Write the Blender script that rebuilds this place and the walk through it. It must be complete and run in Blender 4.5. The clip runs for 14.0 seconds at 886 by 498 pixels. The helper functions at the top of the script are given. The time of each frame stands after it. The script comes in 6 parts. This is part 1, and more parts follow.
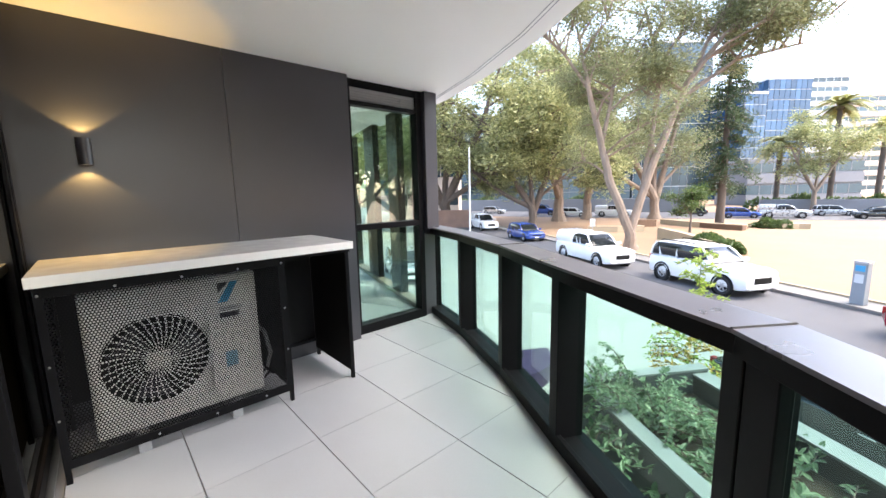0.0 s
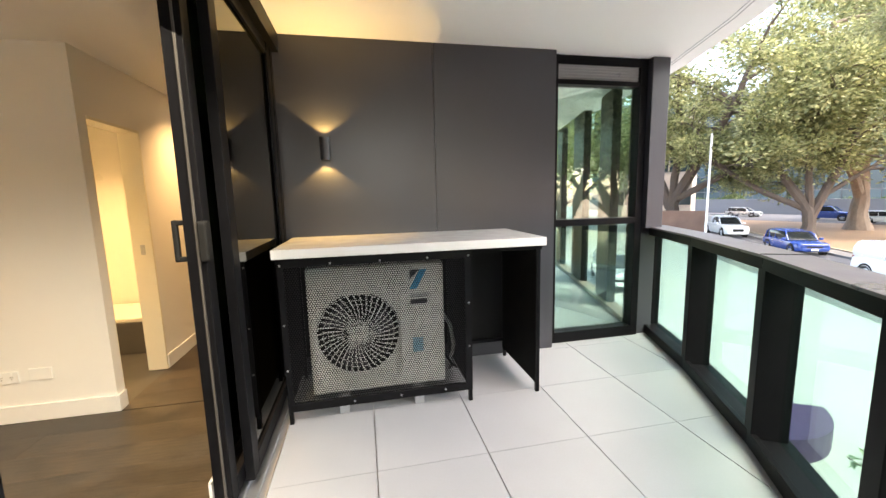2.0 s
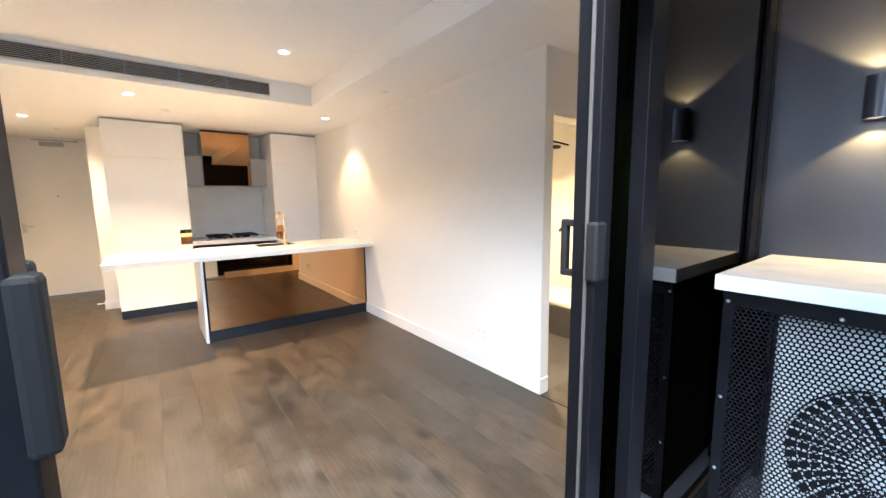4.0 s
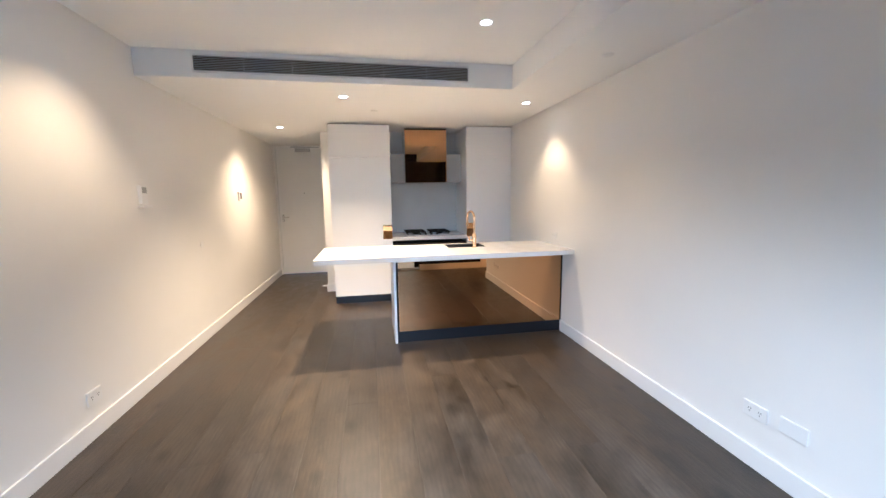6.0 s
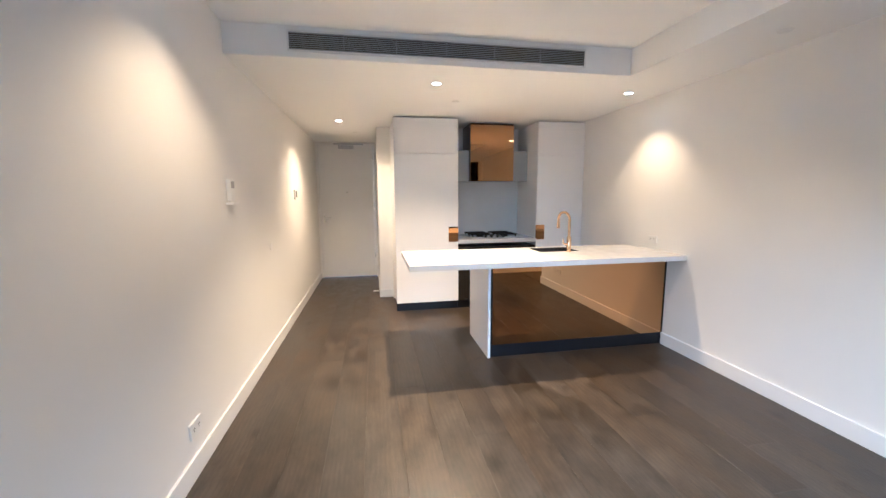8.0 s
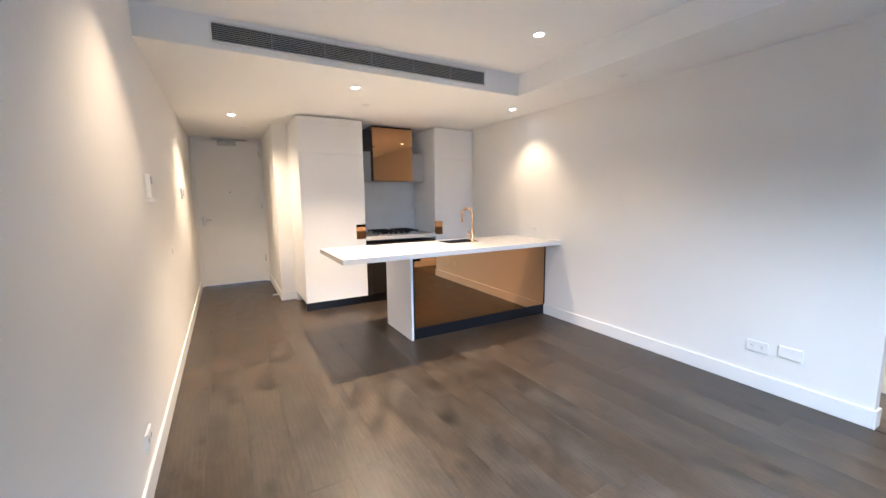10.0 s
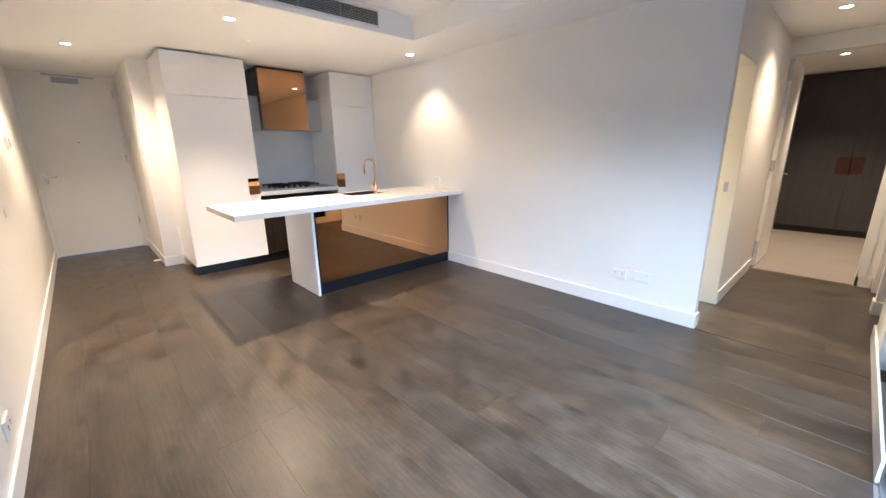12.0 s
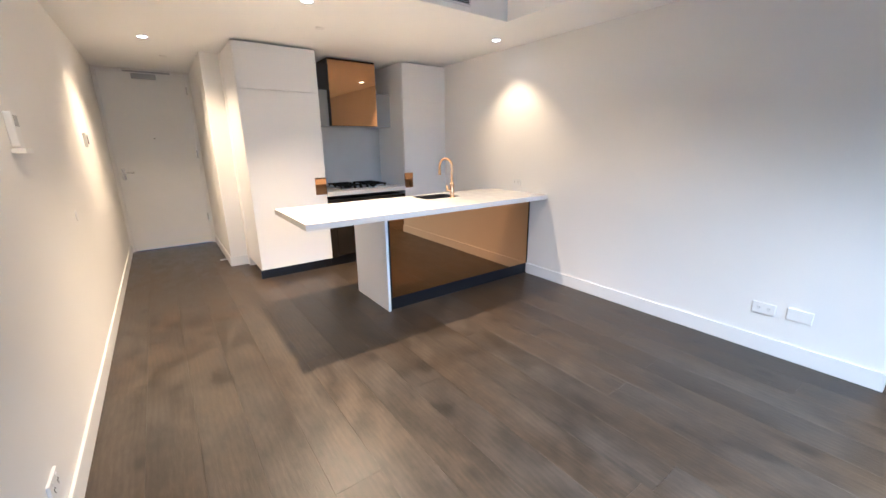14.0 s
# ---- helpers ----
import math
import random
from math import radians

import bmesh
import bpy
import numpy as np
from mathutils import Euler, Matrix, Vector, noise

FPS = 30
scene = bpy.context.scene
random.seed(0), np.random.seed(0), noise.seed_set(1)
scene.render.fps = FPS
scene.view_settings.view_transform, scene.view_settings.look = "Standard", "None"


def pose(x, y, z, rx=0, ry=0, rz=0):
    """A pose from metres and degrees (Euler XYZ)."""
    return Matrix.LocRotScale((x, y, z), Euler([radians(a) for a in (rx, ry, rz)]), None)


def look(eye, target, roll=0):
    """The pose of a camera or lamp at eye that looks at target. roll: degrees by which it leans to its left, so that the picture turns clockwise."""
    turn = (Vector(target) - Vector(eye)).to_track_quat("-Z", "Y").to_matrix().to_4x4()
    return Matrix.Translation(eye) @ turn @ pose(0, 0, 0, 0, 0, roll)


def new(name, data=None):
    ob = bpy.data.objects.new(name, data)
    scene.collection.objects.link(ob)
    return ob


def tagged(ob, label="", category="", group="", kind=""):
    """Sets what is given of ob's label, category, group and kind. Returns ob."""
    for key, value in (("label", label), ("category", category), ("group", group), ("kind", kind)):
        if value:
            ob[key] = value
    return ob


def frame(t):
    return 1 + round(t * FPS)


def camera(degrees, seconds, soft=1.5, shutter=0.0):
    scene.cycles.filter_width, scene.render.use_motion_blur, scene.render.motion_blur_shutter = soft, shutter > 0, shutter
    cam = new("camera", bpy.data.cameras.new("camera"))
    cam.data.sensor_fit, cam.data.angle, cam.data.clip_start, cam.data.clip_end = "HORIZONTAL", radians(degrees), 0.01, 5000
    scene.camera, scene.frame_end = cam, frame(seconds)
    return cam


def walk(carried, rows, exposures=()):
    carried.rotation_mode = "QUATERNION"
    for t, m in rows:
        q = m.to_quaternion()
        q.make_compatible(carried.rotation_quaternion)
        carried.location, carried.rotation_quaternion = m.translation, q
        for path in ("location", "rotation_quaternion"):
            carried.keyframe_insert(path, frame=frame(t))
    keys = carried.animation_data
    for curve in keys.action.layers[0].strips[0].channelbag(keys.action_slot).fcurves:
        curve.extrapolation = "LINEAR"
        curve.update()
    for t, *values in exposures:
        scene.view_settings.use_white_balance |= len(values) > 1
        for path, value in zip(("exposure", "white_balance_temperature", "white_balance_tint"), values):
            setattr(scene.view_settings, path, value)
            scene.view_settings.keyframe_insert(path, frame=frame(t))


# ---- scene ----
cam = camera(98.4, 14.0)
PATH = [
    (0, (0.062, 0.045, 1.471), (1.39, 1.512, 1.179), -1.3),
    (0.5, (0.063, 0.091, 1.462), (1.348, 1.596, 1.175), -1.3),
    (1, (0.106, 0.164, 1.444), (1.268, 1.767, 1.157), -1.3),
    (1.5, (0.242, 0.231, 1.428), (1.14, 1.996, 1.146), -1.4),
    (2, (0.31, 0.324, 1.405), (0.712, 2.264, 1.131), -1.4),
    (2.5, (0.386, 0.498, 1.388), (0.271, 2.478, 1.131), -1.3),
    (3, (0.413, 0.701, 1.404), (-0.184, 2.591, 1.136), -1.0),
    (3.5, (0.381, 0.918, 1.406), (-0.755, 2.543, 1.143), -0.9),
    (4, (0.248, 1.058, 1.395), (-1.321, 2.272, 1.141), -0.7),
    (6.5, (-0.747, 1.259, 1.459), (-2.702, 1.58, 1.184), -0.6),
    (7, (-0.99, 1.046, 1.437), (-2.949, 1.349, 1.17), -0.4),
    (9.5, (-0.86, -0.042, 1.418), (-2.692, 0.714, 1.149), -0.5),
    (10, (-0.811, -0.073, 1.392), (-2.534, 0.906, 1.127), -0.6),
    (10.5, (-0.786, -0.076, 1.37), (-2.408, 1.06, 1.091), -0.6),
    (11, (-0.762, -0.08, 1.353), (-2.31, 1.132, 0.984), -0.6),
    (11.5, (-0.737, -0.069, 1.355), (-2.215, 1.191, 0.876), -0.8),
    (12, (-0.726, -0.06, 1.365), (-2.141, 1.261, 0.86), -0.8),
    (12.5, (-0.743, -0.042, 1.356), (-2.11, 1.327, 0.847), -0.7),
    (13, (-0.816, -0.013, 1.352), (-2.176, 1.363, 0.842), -0.7),
    (13.5, (-1.021, 0.005, 1.37), (-2.445, 1.312, 0.857), -0.6),
    (14, (-1.323, 0.006, 1.405), (-2.884, 1.14, 0.879), -0.5),
]
EXPOSURES = [
    (0, 2.9, 7000, 12), (1.5, 3.0, 7200, 12), (2.5, 3.46, 7800, 12), (3.5, 3.76, 6000, 12), (4.2, 3.76, 4950, 12),
    (6.3, 3.26, 4600, 12), (9.5, 3.33, 4580, 12), (13, 3.45, 4560, 12), (14, 3.34, 4540, 12),
]
walk(cam, [(t, look(eye, target, roll)) for t, eye, target, roll in PATH], EXPOSURES)

# ---- mesh helpers ----
class Builder:
    """Collects vertices and faces for one part."""

    def __init__(self):
        self.v, self.f = [], []

    def add(self, verts, faces):
        k = len(self.v)
        self.v += [tuple(p) for p in verts]
        self.f += [tuple(k + i for i in f) for f in faces]
        return self

    def box(self, x0, y0, z0, x1, y1, z1, c=0.0):
        """A box, with its edges cut by c."""
        if c <= 0:
            v = [(x, y, z) for z in (z0, z1) for y in (y0, y1) for x in (x0, x1)]
            return self.add(v, [(0, 2, 3, 1), (4, 5, 7, 6), (0, 1, 5, 4), (2, 6, 7, 3), (0, 4, 6, 2), (1, 3, 7, 5)])
        bm = bmesh.new()
        bmesh.ops.create_cube(bm, size=1)
        for p in bm.verts:
            p.co = ((x0 + x1) / 2 + p.co.x * (x1 - x0), (y0 + y1) / 2 + p.co.y * (y1 - y0), (z0 + z1) / 2 + p.co.z * (z1 - z0))
        bmesh.ops.bevel(bm, geom=list(bm.edges), offset=c, segments=2, profile=0.5, affect="EDGES", clamp_overlap=True)
        bm.verts.index_update()
        self.add([p.co[:] for p in bm.verts], [[p.index for p in f.verts] for f in bm.faces])
        bm.free()
        return self

    def prism(self, poly, z0, z1):
        """An upright prism over a plan, given counter-clockwise."""
        n = len(poly)
        v = [(x, y, z0) for x, y in poly] + [(x, y, z1) for x, y in poly]
        return self.add(v, [tuple(reversed(range(n))), tuple(range(n, 2 * n))] + [(i, (i + 1) % n, n + (i + 1) % n, n + i) for i in range(n)])

    def lathe(self, rings, n=20, axis="z", at=(0, 0, 0)):
        """Rings (radius, height) turned about an axis."""
        def place(r, h, a):
            p, q = r * math.cos(a), r * math.sin(a)
            c = {"z": (p, q, h), "y": (p, h, q), "x": (h, p, q)}[axis]
            return (c[0] + at[0], c[1] + at[1], c[2] + at[2])
        v = [place(r, h, 2 * math.pi * i / n) for r, h in rings for i in range(n)]
        f = [(k * n + i, k * n + (i + 1) % n, (k + 1) * n + (i + 1) % n, (k + 1) * n + i) for k in range(len(rings) - 1) for i in range(n)]
        return self.add(v, f)

    def cyl(self, r, h0, h1, n=16, axis="z", at=(0, 0, 0)):
        return self.lathe([(0, h0), (r, h0), (r, h1), (0, h1)], n, axis, at)

    def tube(self, path, radius, n=8, caps=True):
        """A round bar along a path; radius: one, or one for each point."""
        path = [Vector(p) for p in path]
        rs = radius if isinstance(radius, (list, tuple)) else [radius] * len(path)
        v, up = [], None
        for i, p in enumerate(path):
            d = (path[min(i + 1, len(path) - 1)] - path[max(i - 1, 0)]).normalized()
            if up is None:
                up = d.orthogonal().normalized()
            up = (up - d * up.dot(d))
            up = up.normalized() if up.length > 1e-6 else d.orthogonal().normalized()
            side = d.cross(up)
            v += [p + (up * math.cos(a) + side * math.sin(a)) * rs[i] for a in (2 * math.pi * k / n for k in range(n))]
        f = [(i * n + k, i * n + (k + 1) % n, (i + 1) * n + (k + 1) % n, (i + 1) * n + k) for i in range(len(path) - 1) for k in range(n)]
        if caps:
            f += [tuple(reversed(range(n))), tuple(range((len(path) - 1) * n, len(path) * n))]
        return self.add(v, f)

    def turned(self, m):
        self.v = [tuple(m @ Vector(p)) for p in self.v]
        return self

    def mesh(self, name, material, smooth=False):
        me = bpy.data.meshes.new(name)
        me.from_pydata(self.v, [], self.f)
        me.materials.append(material)
        bm = bmesh.new()
        bm.from_mesh(me)
        bmesh.ops.recalc_face_normals(bm, faces=bm.faces)
        bm.to_mesh(me)
        bm.free()
        if smooth:
            for p in me.polygons:
                p.use_smooth = True
            me.set_sharp_from_angle(angle=radians(38))
        return me

    def part(self, name, material, parent=None, label="", smooth=False):
        ob = new(name, self.mesh(name, material, smooth))
        ob.parent = parent
        if label:
            ob["label"] = label
        return ob

    def thing(self, name, material, label, category, group="", kind="", smooth=False):
        return tagged(self.part(name, material, None, "", smooth), label, category, group, kind)


def empty(name, at, label, category, group=""):
    root = new(name)
    root.location = at
    return tagged(root, label, category, group)


def structure(name, material, b, label, category="wall", smooth=False):
    return b.thing(name, material, label, category, "", "structure", smooth)


# ---- materials ----
M = {}


def surface(name, colour, rough=0.5, metal=0.0, vary=0.08, scale=4.0, grain=120.0, bump=0.05, stretch=(1, 1, 1), spec=0.5, spots=0.0, random_piece=0.0, coat=0.0):
    """A painted or natural surface: two scales of variation in colour, roughness and relief."""
    m = bpy.data.materials.new(name)
    m.use_nodes = True
    t, n = m.node_tree, m.node_tree.nodes
    p = n["Principled BSDF"]
    p.inputs["Roughness"].default_value, p.inputs["Metallic"].default_value = rough, metal
    p.inputs["Specular IOR Level"].default_value = spec
    p.inputs["Coat Weight"].default_value = coat
    co, mp = n.new("ShaderNodeTexCoord"), n.new("ShaderNodeMapping")
    mp.inputs["Scale"].default_value = stretch
    t.links.new(co.outputs["Object"], mp.inputs["Vector"])
    big, fine = n.new("ShaderNodeTexNoise"), n.new("ShaderNodeTexNoise")
    big.inputs["Scale"].default_value, fine.inputs["Scale"].default_value = scale, grain
    big.inputs["Detail"].default_value, fine.inputs["Detail"].default_value = 4, 3
    for q in (big, fine):
        t.links.new(mp.outputs["Vector"], q.inputs["Vector"])
    add = n.new("ShaderNodeMath")
    add.operation = "MULTIPLY_ADD"
    t.links.new(fine.outputs["Fac"], add.inputs[0])
    add.inputs[1].default_value = 0.4
    t.links.new(big.outputs["Fac"], add.inputs[2])
    ramp = n.new("ShaderNodeMapRange")
    ramp.inputs["From Min"].default_value, ramp.inputs["From Max"].default_value = 0.4, 1.0
    ramp.inputs["To Min"].default_value, ramp.inputs["To Max"].default_value = 1 - vary, 1 + vary
    t.links.new(add.outputs[0], ramp.inputs["Value"])
    last = ramp.outputs["Result"]
    if random_piece:
        info, mul = n.new("ShaderNodeObjectInfo"), n.new("ShaderNodeMapRange")
        mul.inputs["To Min"].default_value, mul.inputs["To Max"].default_value = 1 - random_piece, 1 + random_piece
        t.links.new(info.outputs["Random"], mul.inputs["Value"])
        both = n.new("ShaderNodeMath")
        both.operation = "MULTIPLY"
        t.links.new(last, both.inputs[0])
        t.links.new(mul.outputs["Result"], both.inputs[1])
        last = both.outputs[0]
    hue = n.new("ShaderNodeHueSaturation")
    hue.inputs["Color"].default_value = (*colour, 1)
    t.links.new(last, hue.inputs["Value"])
    t.links.new(hue.outputs["Color"], p.inputs["Base Color"])
    rr = n.new("ShaderNodeMapRange")
    rr.inputs["To Min"].default_value, rr.inputs["To Max"].default_value = max(0.0, rough - min(0.08, rough * 0.35)), min(1, rough + min(0.08, rough * 0.35))
    t.links.new(big.outputs["Fac"], rr.inputs["Value"])
    t.links.new(rr.outputs["Result"], p.inputs["Roughness"])
    if bump:
        bp = n.new("ShaderNodeBump")
        bp.inputs["Strength"].default_value, bp.inputs["Distance"].default_value = bump, 0.01
        t.links.new(fine.outputs["Fac"], bp.inputs["Height"])
        t.links.new(bp.outputs["Normal"], p.inputs["Normal"])
    M[name] = m
    return m


def glass(name, colour, rough=0.0, ior=1.45, through_light=True):
    """A clear pane: sees through with a tint, with a glossy film by Fresnel."""
    m = bpy.data.materials.new(name)
    m.use_nodes = True
    t, n = m.node_tree, m.node_tree.nodes
    n.remove(n["Principled BSDF"])
    clear, gloss, mix = n.new("ShaderNodeBsdfTransparent"), n.new("ShaderNodeBsdfGlossy"), n.new("ShaderNodeMixShader")
    lw, pw, fr = n.new("ShaderNodeLayerWeight"), n.new("ShaderNodeMath"), n.new("ShaderNodeMapRange")
    clear.inputs["Color"].default_value = (*colour, 1)
    gloss.inputs["Roughness"].default_value = rough
    pw.operation = "POWER"
    pw.inputs[1].default_value = 4.0
    lw.inputs["Blend"].default_value = 0.5
    fr.inputs["To Min"].default_value, fr.inputs["To Max"].default_value = ((ior - 1) / (ior + 1)) ** 2, 0.9
    t.links.new(lw.outputs["Facing"], pw.inputs[0])
    t.links.new(pw.outputs[0], fr.inputs["Value"])
    t.links.new(fr.outputs["Result"], mix.inputs["Fac"])
    t.links.new(clear.outputs[0], mix.inputs[1])
    t.links.new(gloss.outputs[0], mix.inputs[2])
    t.links.new(mix.outputs[0], n["Material Output"].inputs["Surface"])
    M[name] = m
    return m


def glow(name, colour, strength):
    m = bpy.data.materials.new(name)
    m.use_nodes = True
    p = m.node_tree.nodes["Principled BSDF"]
    p.inputs["Base Color"].default_value = (*colour, 1)
    p.inputs["Emission Color"].default_value = (*colour, 1)
    p.inputs["Emission Strength"].default_value = strength
    M[name] = m
    return m


def mirror(name, colour, rough=0.03):
    m = surface(name, colour, rough, 1.0, 0.02, 2.0, 60, 0.0)
    return m


surface("white_paint", (0.82, 0.81, 0.785), 0.62, vary=0.02, scale=1.5, grain=260, bump=0.03)
surface("ceiling_paint", (0.90, 0.90, 0.885), 0.75, vary=0.015, scale=1.2, grain=200, bump=0.02)
surface("trim_paint", (0.80, 0.80, 0.79), 0.35, vary=0.02, scale=3, grain=90, bump=0.01)
surface("soffit_paint", (0.92, 0.915, 0.90), 0.7, vary=0.025, scale=1.0, grain=160, bump=0.03)
surface("white_laminate", (0.78, 0.78, 0.79), 0.32, vary=0.015, scale=2, grain=150, bump=0.01)
surface("white_plastic", (0.82, 0.82, 0.81), 0.4, vary=0.02, bump=0.0)
surface("stone_white", (0.70, 0.69, 0.67), 0.22, vary=0.03, scale=9, grain=300, bump=0.0)
surface("splash_stone", (0.62, 0.62, 0.62), 0.2, vary=0.06, scale=3, grain=60, bump=0.0)
surface("grey_laminate", (0.33, 0.34, 0.35), 0.3, vary=0.02, bump=0.0)
surface("charcoal_panel", (0.031, 0.0315, 0.040), 0.32, vary=0.10, scale=2.2, grain=180, bump=0.03, spec=0.62)
surface("black_metal", (0.0045, 0.0045, 0.0055), 0.40, vary=0.2, scale=6, grain=240, bump=0.03, spec=0.09)
surface("rail_cap", (0.12, 0.115, 0.13), 0.30, metal=0.35, vary=0.07, scale=5, grain=300, bump=0.02)
surface("kick_black", (0.006, 0.007, 0.010), 0.3, vary=0.1, bump=0.0)
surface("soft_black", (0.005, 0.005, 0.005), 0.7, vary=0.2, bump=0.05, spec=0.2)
surface("chrome", (0.75, 0.75, 0.76), 0.18, 1.0, vary=0.04, bump=0.0)
surface("grey_metal", (0.42, 0.43, 0.45), 0.35, 0.8, vary=0.06, bump=0.0)
surface("brass", (0.80, 0.52, 0.28), 0.16, 1.0, vary=0.04, bump=0.0)
mirror("bronze_mirror", (0.49, 0.275, 0.122), 0.012)
surface("sink_steel", (0.028, 0.026, 0.025), 0.4, metal=0.3, vary=0.1, bump=0.0)
surface("porcelain_tile", (0.272, 0.283, 0.305), 0.42, vary=0.045, scale=2.5, grain=90, bump=0.02, random_piece=0.03)
surface("bath_tile", (0.62, 0.58, 0.50), 0.3, vary=0.05, bump=0.0)
surface("dark_tile", (0.06, 0.055, 0.05), 0.35, vary=0.1, bump=0.0)
surface("carpet", (0.24, 0.215, 0.20), 0.95, vary=0.08, scale=2, grain=700, bump=0.4)
surface("wardrobe_wood", (0.038, 0.038, 0.042), 0.45, vary=0.25, scale=3, grain=60, bump=0.03, stretch=(12, 12, 0.6))
surface("wood_handle", (0.36, 0.19, 0.07), 0.4, vary=0.15, scale=8, grain=40, bump=0.03)
surface("ac_white", (0.74, 0.74, 0.72), 0.45, vary=0.03, scale=3, grain=120, bump=0.02)
surface("blue_print", (0.02, 0.30, 0.55), 0.4, vary=0.02, bump=0.0)
surface("pale_blue_print", (0.22, 0.42, 0.55), 0.4, vary=0.02, bump=0.0)
surface("dark_print", (0.03, 0.03, 0.04), 0.4, vary=0.02, bump=0.0)
surface("concrete", (0.36, 0.36, 0.36), 0.8, vary=0.12, scale=3, grain=90, bump=0.2)
glass("pane_green", (0.70, 0.87, 0.80), 0.0, 1.38)
glass("pane_clear", (0.88, 0.94, 0.91), 0.0, 1.5)
glow("lamp_glow", (1.0, 0.86, 0.66), 5.0)
glow("wall_lamp_glow", (1.0, 0.74, 0.40), 5.0)


def plank_material():
    """Smoked oak boards: long grain, arched figure, knots, limed patches; each board its own cut."""
    m = bpy.data.materials.new("oak_planks")
    m.use_nodes = True
    t, n = m.node_tree, m.node_tree.nodes
    p = n["Principled BSDF"]
    p.inputs["Specular IOR Level"].default_value = 0.52
    co, info = n.new("ShaderNodeTexCoord"), n.new("ShaderNodeObjectInfo")
    shift, move = n.new("ShaderNodeVectorMath"), n.new("ShaderNodeVectorMath")
    shift.operation, move.operation = "SCALE", "ADD"
    shift.inputs["Vector"].default_value = (37, 21, 5)
    t.links.new(info.outputs["Random"], shift.inputs["Scale"])
    t.links.new(co.outputs["Object"], move.inputs[0])
    t.links.new(shift.outputs["Vector"], move.inputs[1])

    def mapped(stretch):
        mp = n.new("ShaderNodeMapping")
        mp.inputs["Scale"].default_value = stretch
        t.links.new(move.outputs["Vector"], mp.inputs["Vector"])
        return mp.outputs["Vector"]

    def noise(stretch, scale, detail, rough=0.5):
        q = n.new("ShaderNodeTexNoise")
        q.inputs["Scale"].default_value, q.inputs["Detail"].default_value, q.inputs["Roughness"].default_value = scale, detail, rough
        t.links.new(mapped(stretch), q.inputs["Vector"])
        return q.outputs["Fac"]

    def spread(value, a, e, lo, hi):
        q = n.new("ShaderNodeMapRange")
        for key, x in (("From Min", a), ("From Max", e), ("To Min", lo), ("To Max", hi)):
            q.inputs[key].default_value = x
        t.links.new(value, q.inputs["Value"])
        return q.outputs["Result"]

    def times(a, e):
        q = n.new("ShaderNodeMath")
        q.operation = "MULTIPLY"
        t.links.new(a, q.inputs[0])
        t.links.new(e, q.inputs[1])
        return q.outputs[0]

    grain = noise((1, 7, 7), 11.0, 6, 0.7)
    patch = noise((1, 1.7, 1.7), 5.0, 7, 0.60)
    wave = n.new("ShaderNodeTexWave")
    wave.bands_direction = "Y"
    for key, x in (("Scale", 4.5), ("Distortion", 9.0), ("Detail", 3.0), ("Detail Scale", 0.7)):
        wave.inputs[key].default_value = x
    t.links.new(mapped((0.55, 2.4, 2.4)), wave.inputs["Vector"])
    knot = n.new("ShaderNodeTexVoronoi")
    knot.inputs["Scale"].default_value = 1.9
    t.links.new(mapped((1, 1.7, 1.7)), knot.inputs["Vector"])
    value = times(spread(grain, 0.32, 0.70, 0.80, 1.20), spread(patch, 0.34, 0.68, 0.56, 1.44))
    value = times(value, spread(wave.outputs["Fac"], 0, 1, 0.90, 1.08))
    value = times(value, spread(knot.outputs["Distance"], 0.03, 0.16, 0.35, 1.0))
    value = times(value, spread(info.outputs["Random"], 0, 1, 0.82, 1.18))
    hue, tone = n.new("ShaderNodeHueSaturation"), n.new("ShaderNodeMix")
    tone.data_type = "RGBA"
    tone.inputs["A"].default_value, tone.inputs["B"].default_value = (0.048, 0.033, 0.0195, 1), (0.048, 0.0385, 0.029, 1)
    t.links.new(spread(noise((1, 2, 2), 1.3, 3), 0.35, 0.65, 0, 1), tone.inputs["Factor"])
    t.links.new(tone.outputs["Result"], hue.inputs["Color"])
    t.links.new(value, hue.inputs["Value"])
    t.links.new(hue.outputs["Color"], p.inputs["Base Color"])
    t.links.new(spread(patch, 0.3, 0.7, 0.30, 0.46), p.inputs["Roughness"])
    bp = n.new("ShaderNodeBump")
    bp.inputs["Strength"].default_value, bp.inputs["Distance"].default_value = 0.30, 0.004
    t.links.new(grain, bp.inputs["Height"])
    t.links.new(bp.outputs["Normal"], p.inputs["Normal"])
    M["oak_planks"] = m


plank_material()
glass("pane_reflect", (0.74, 0.90, 0.81), 0.0, 2.8)
# near-black tint puts the dim look of the stacked door panes into the glass
glass("pane_shaded", (0.045, 0.07, 0.058), 0.0, 1.6)
surface("seal_brown", (0.16, 0.13, 0.11), 0.6, vary=0.15, bump=0.02)
surface("dark_glass", (0.020, 0.016, 0.013), 0.08, vary=0.05, bump=0.0)
surface("cream_paint", (0.78, 0.74, 0.62), 0.4, vary=0.02, bump=0.01)
surface("grey_brown", (0.26, 0.235, 0.22), 0.5, vary=0.06, bump=0.02)
surface("copper", (0.055, 0.02, 0.013), 0.35, 0.4, vary=0.1, bump=0.0)

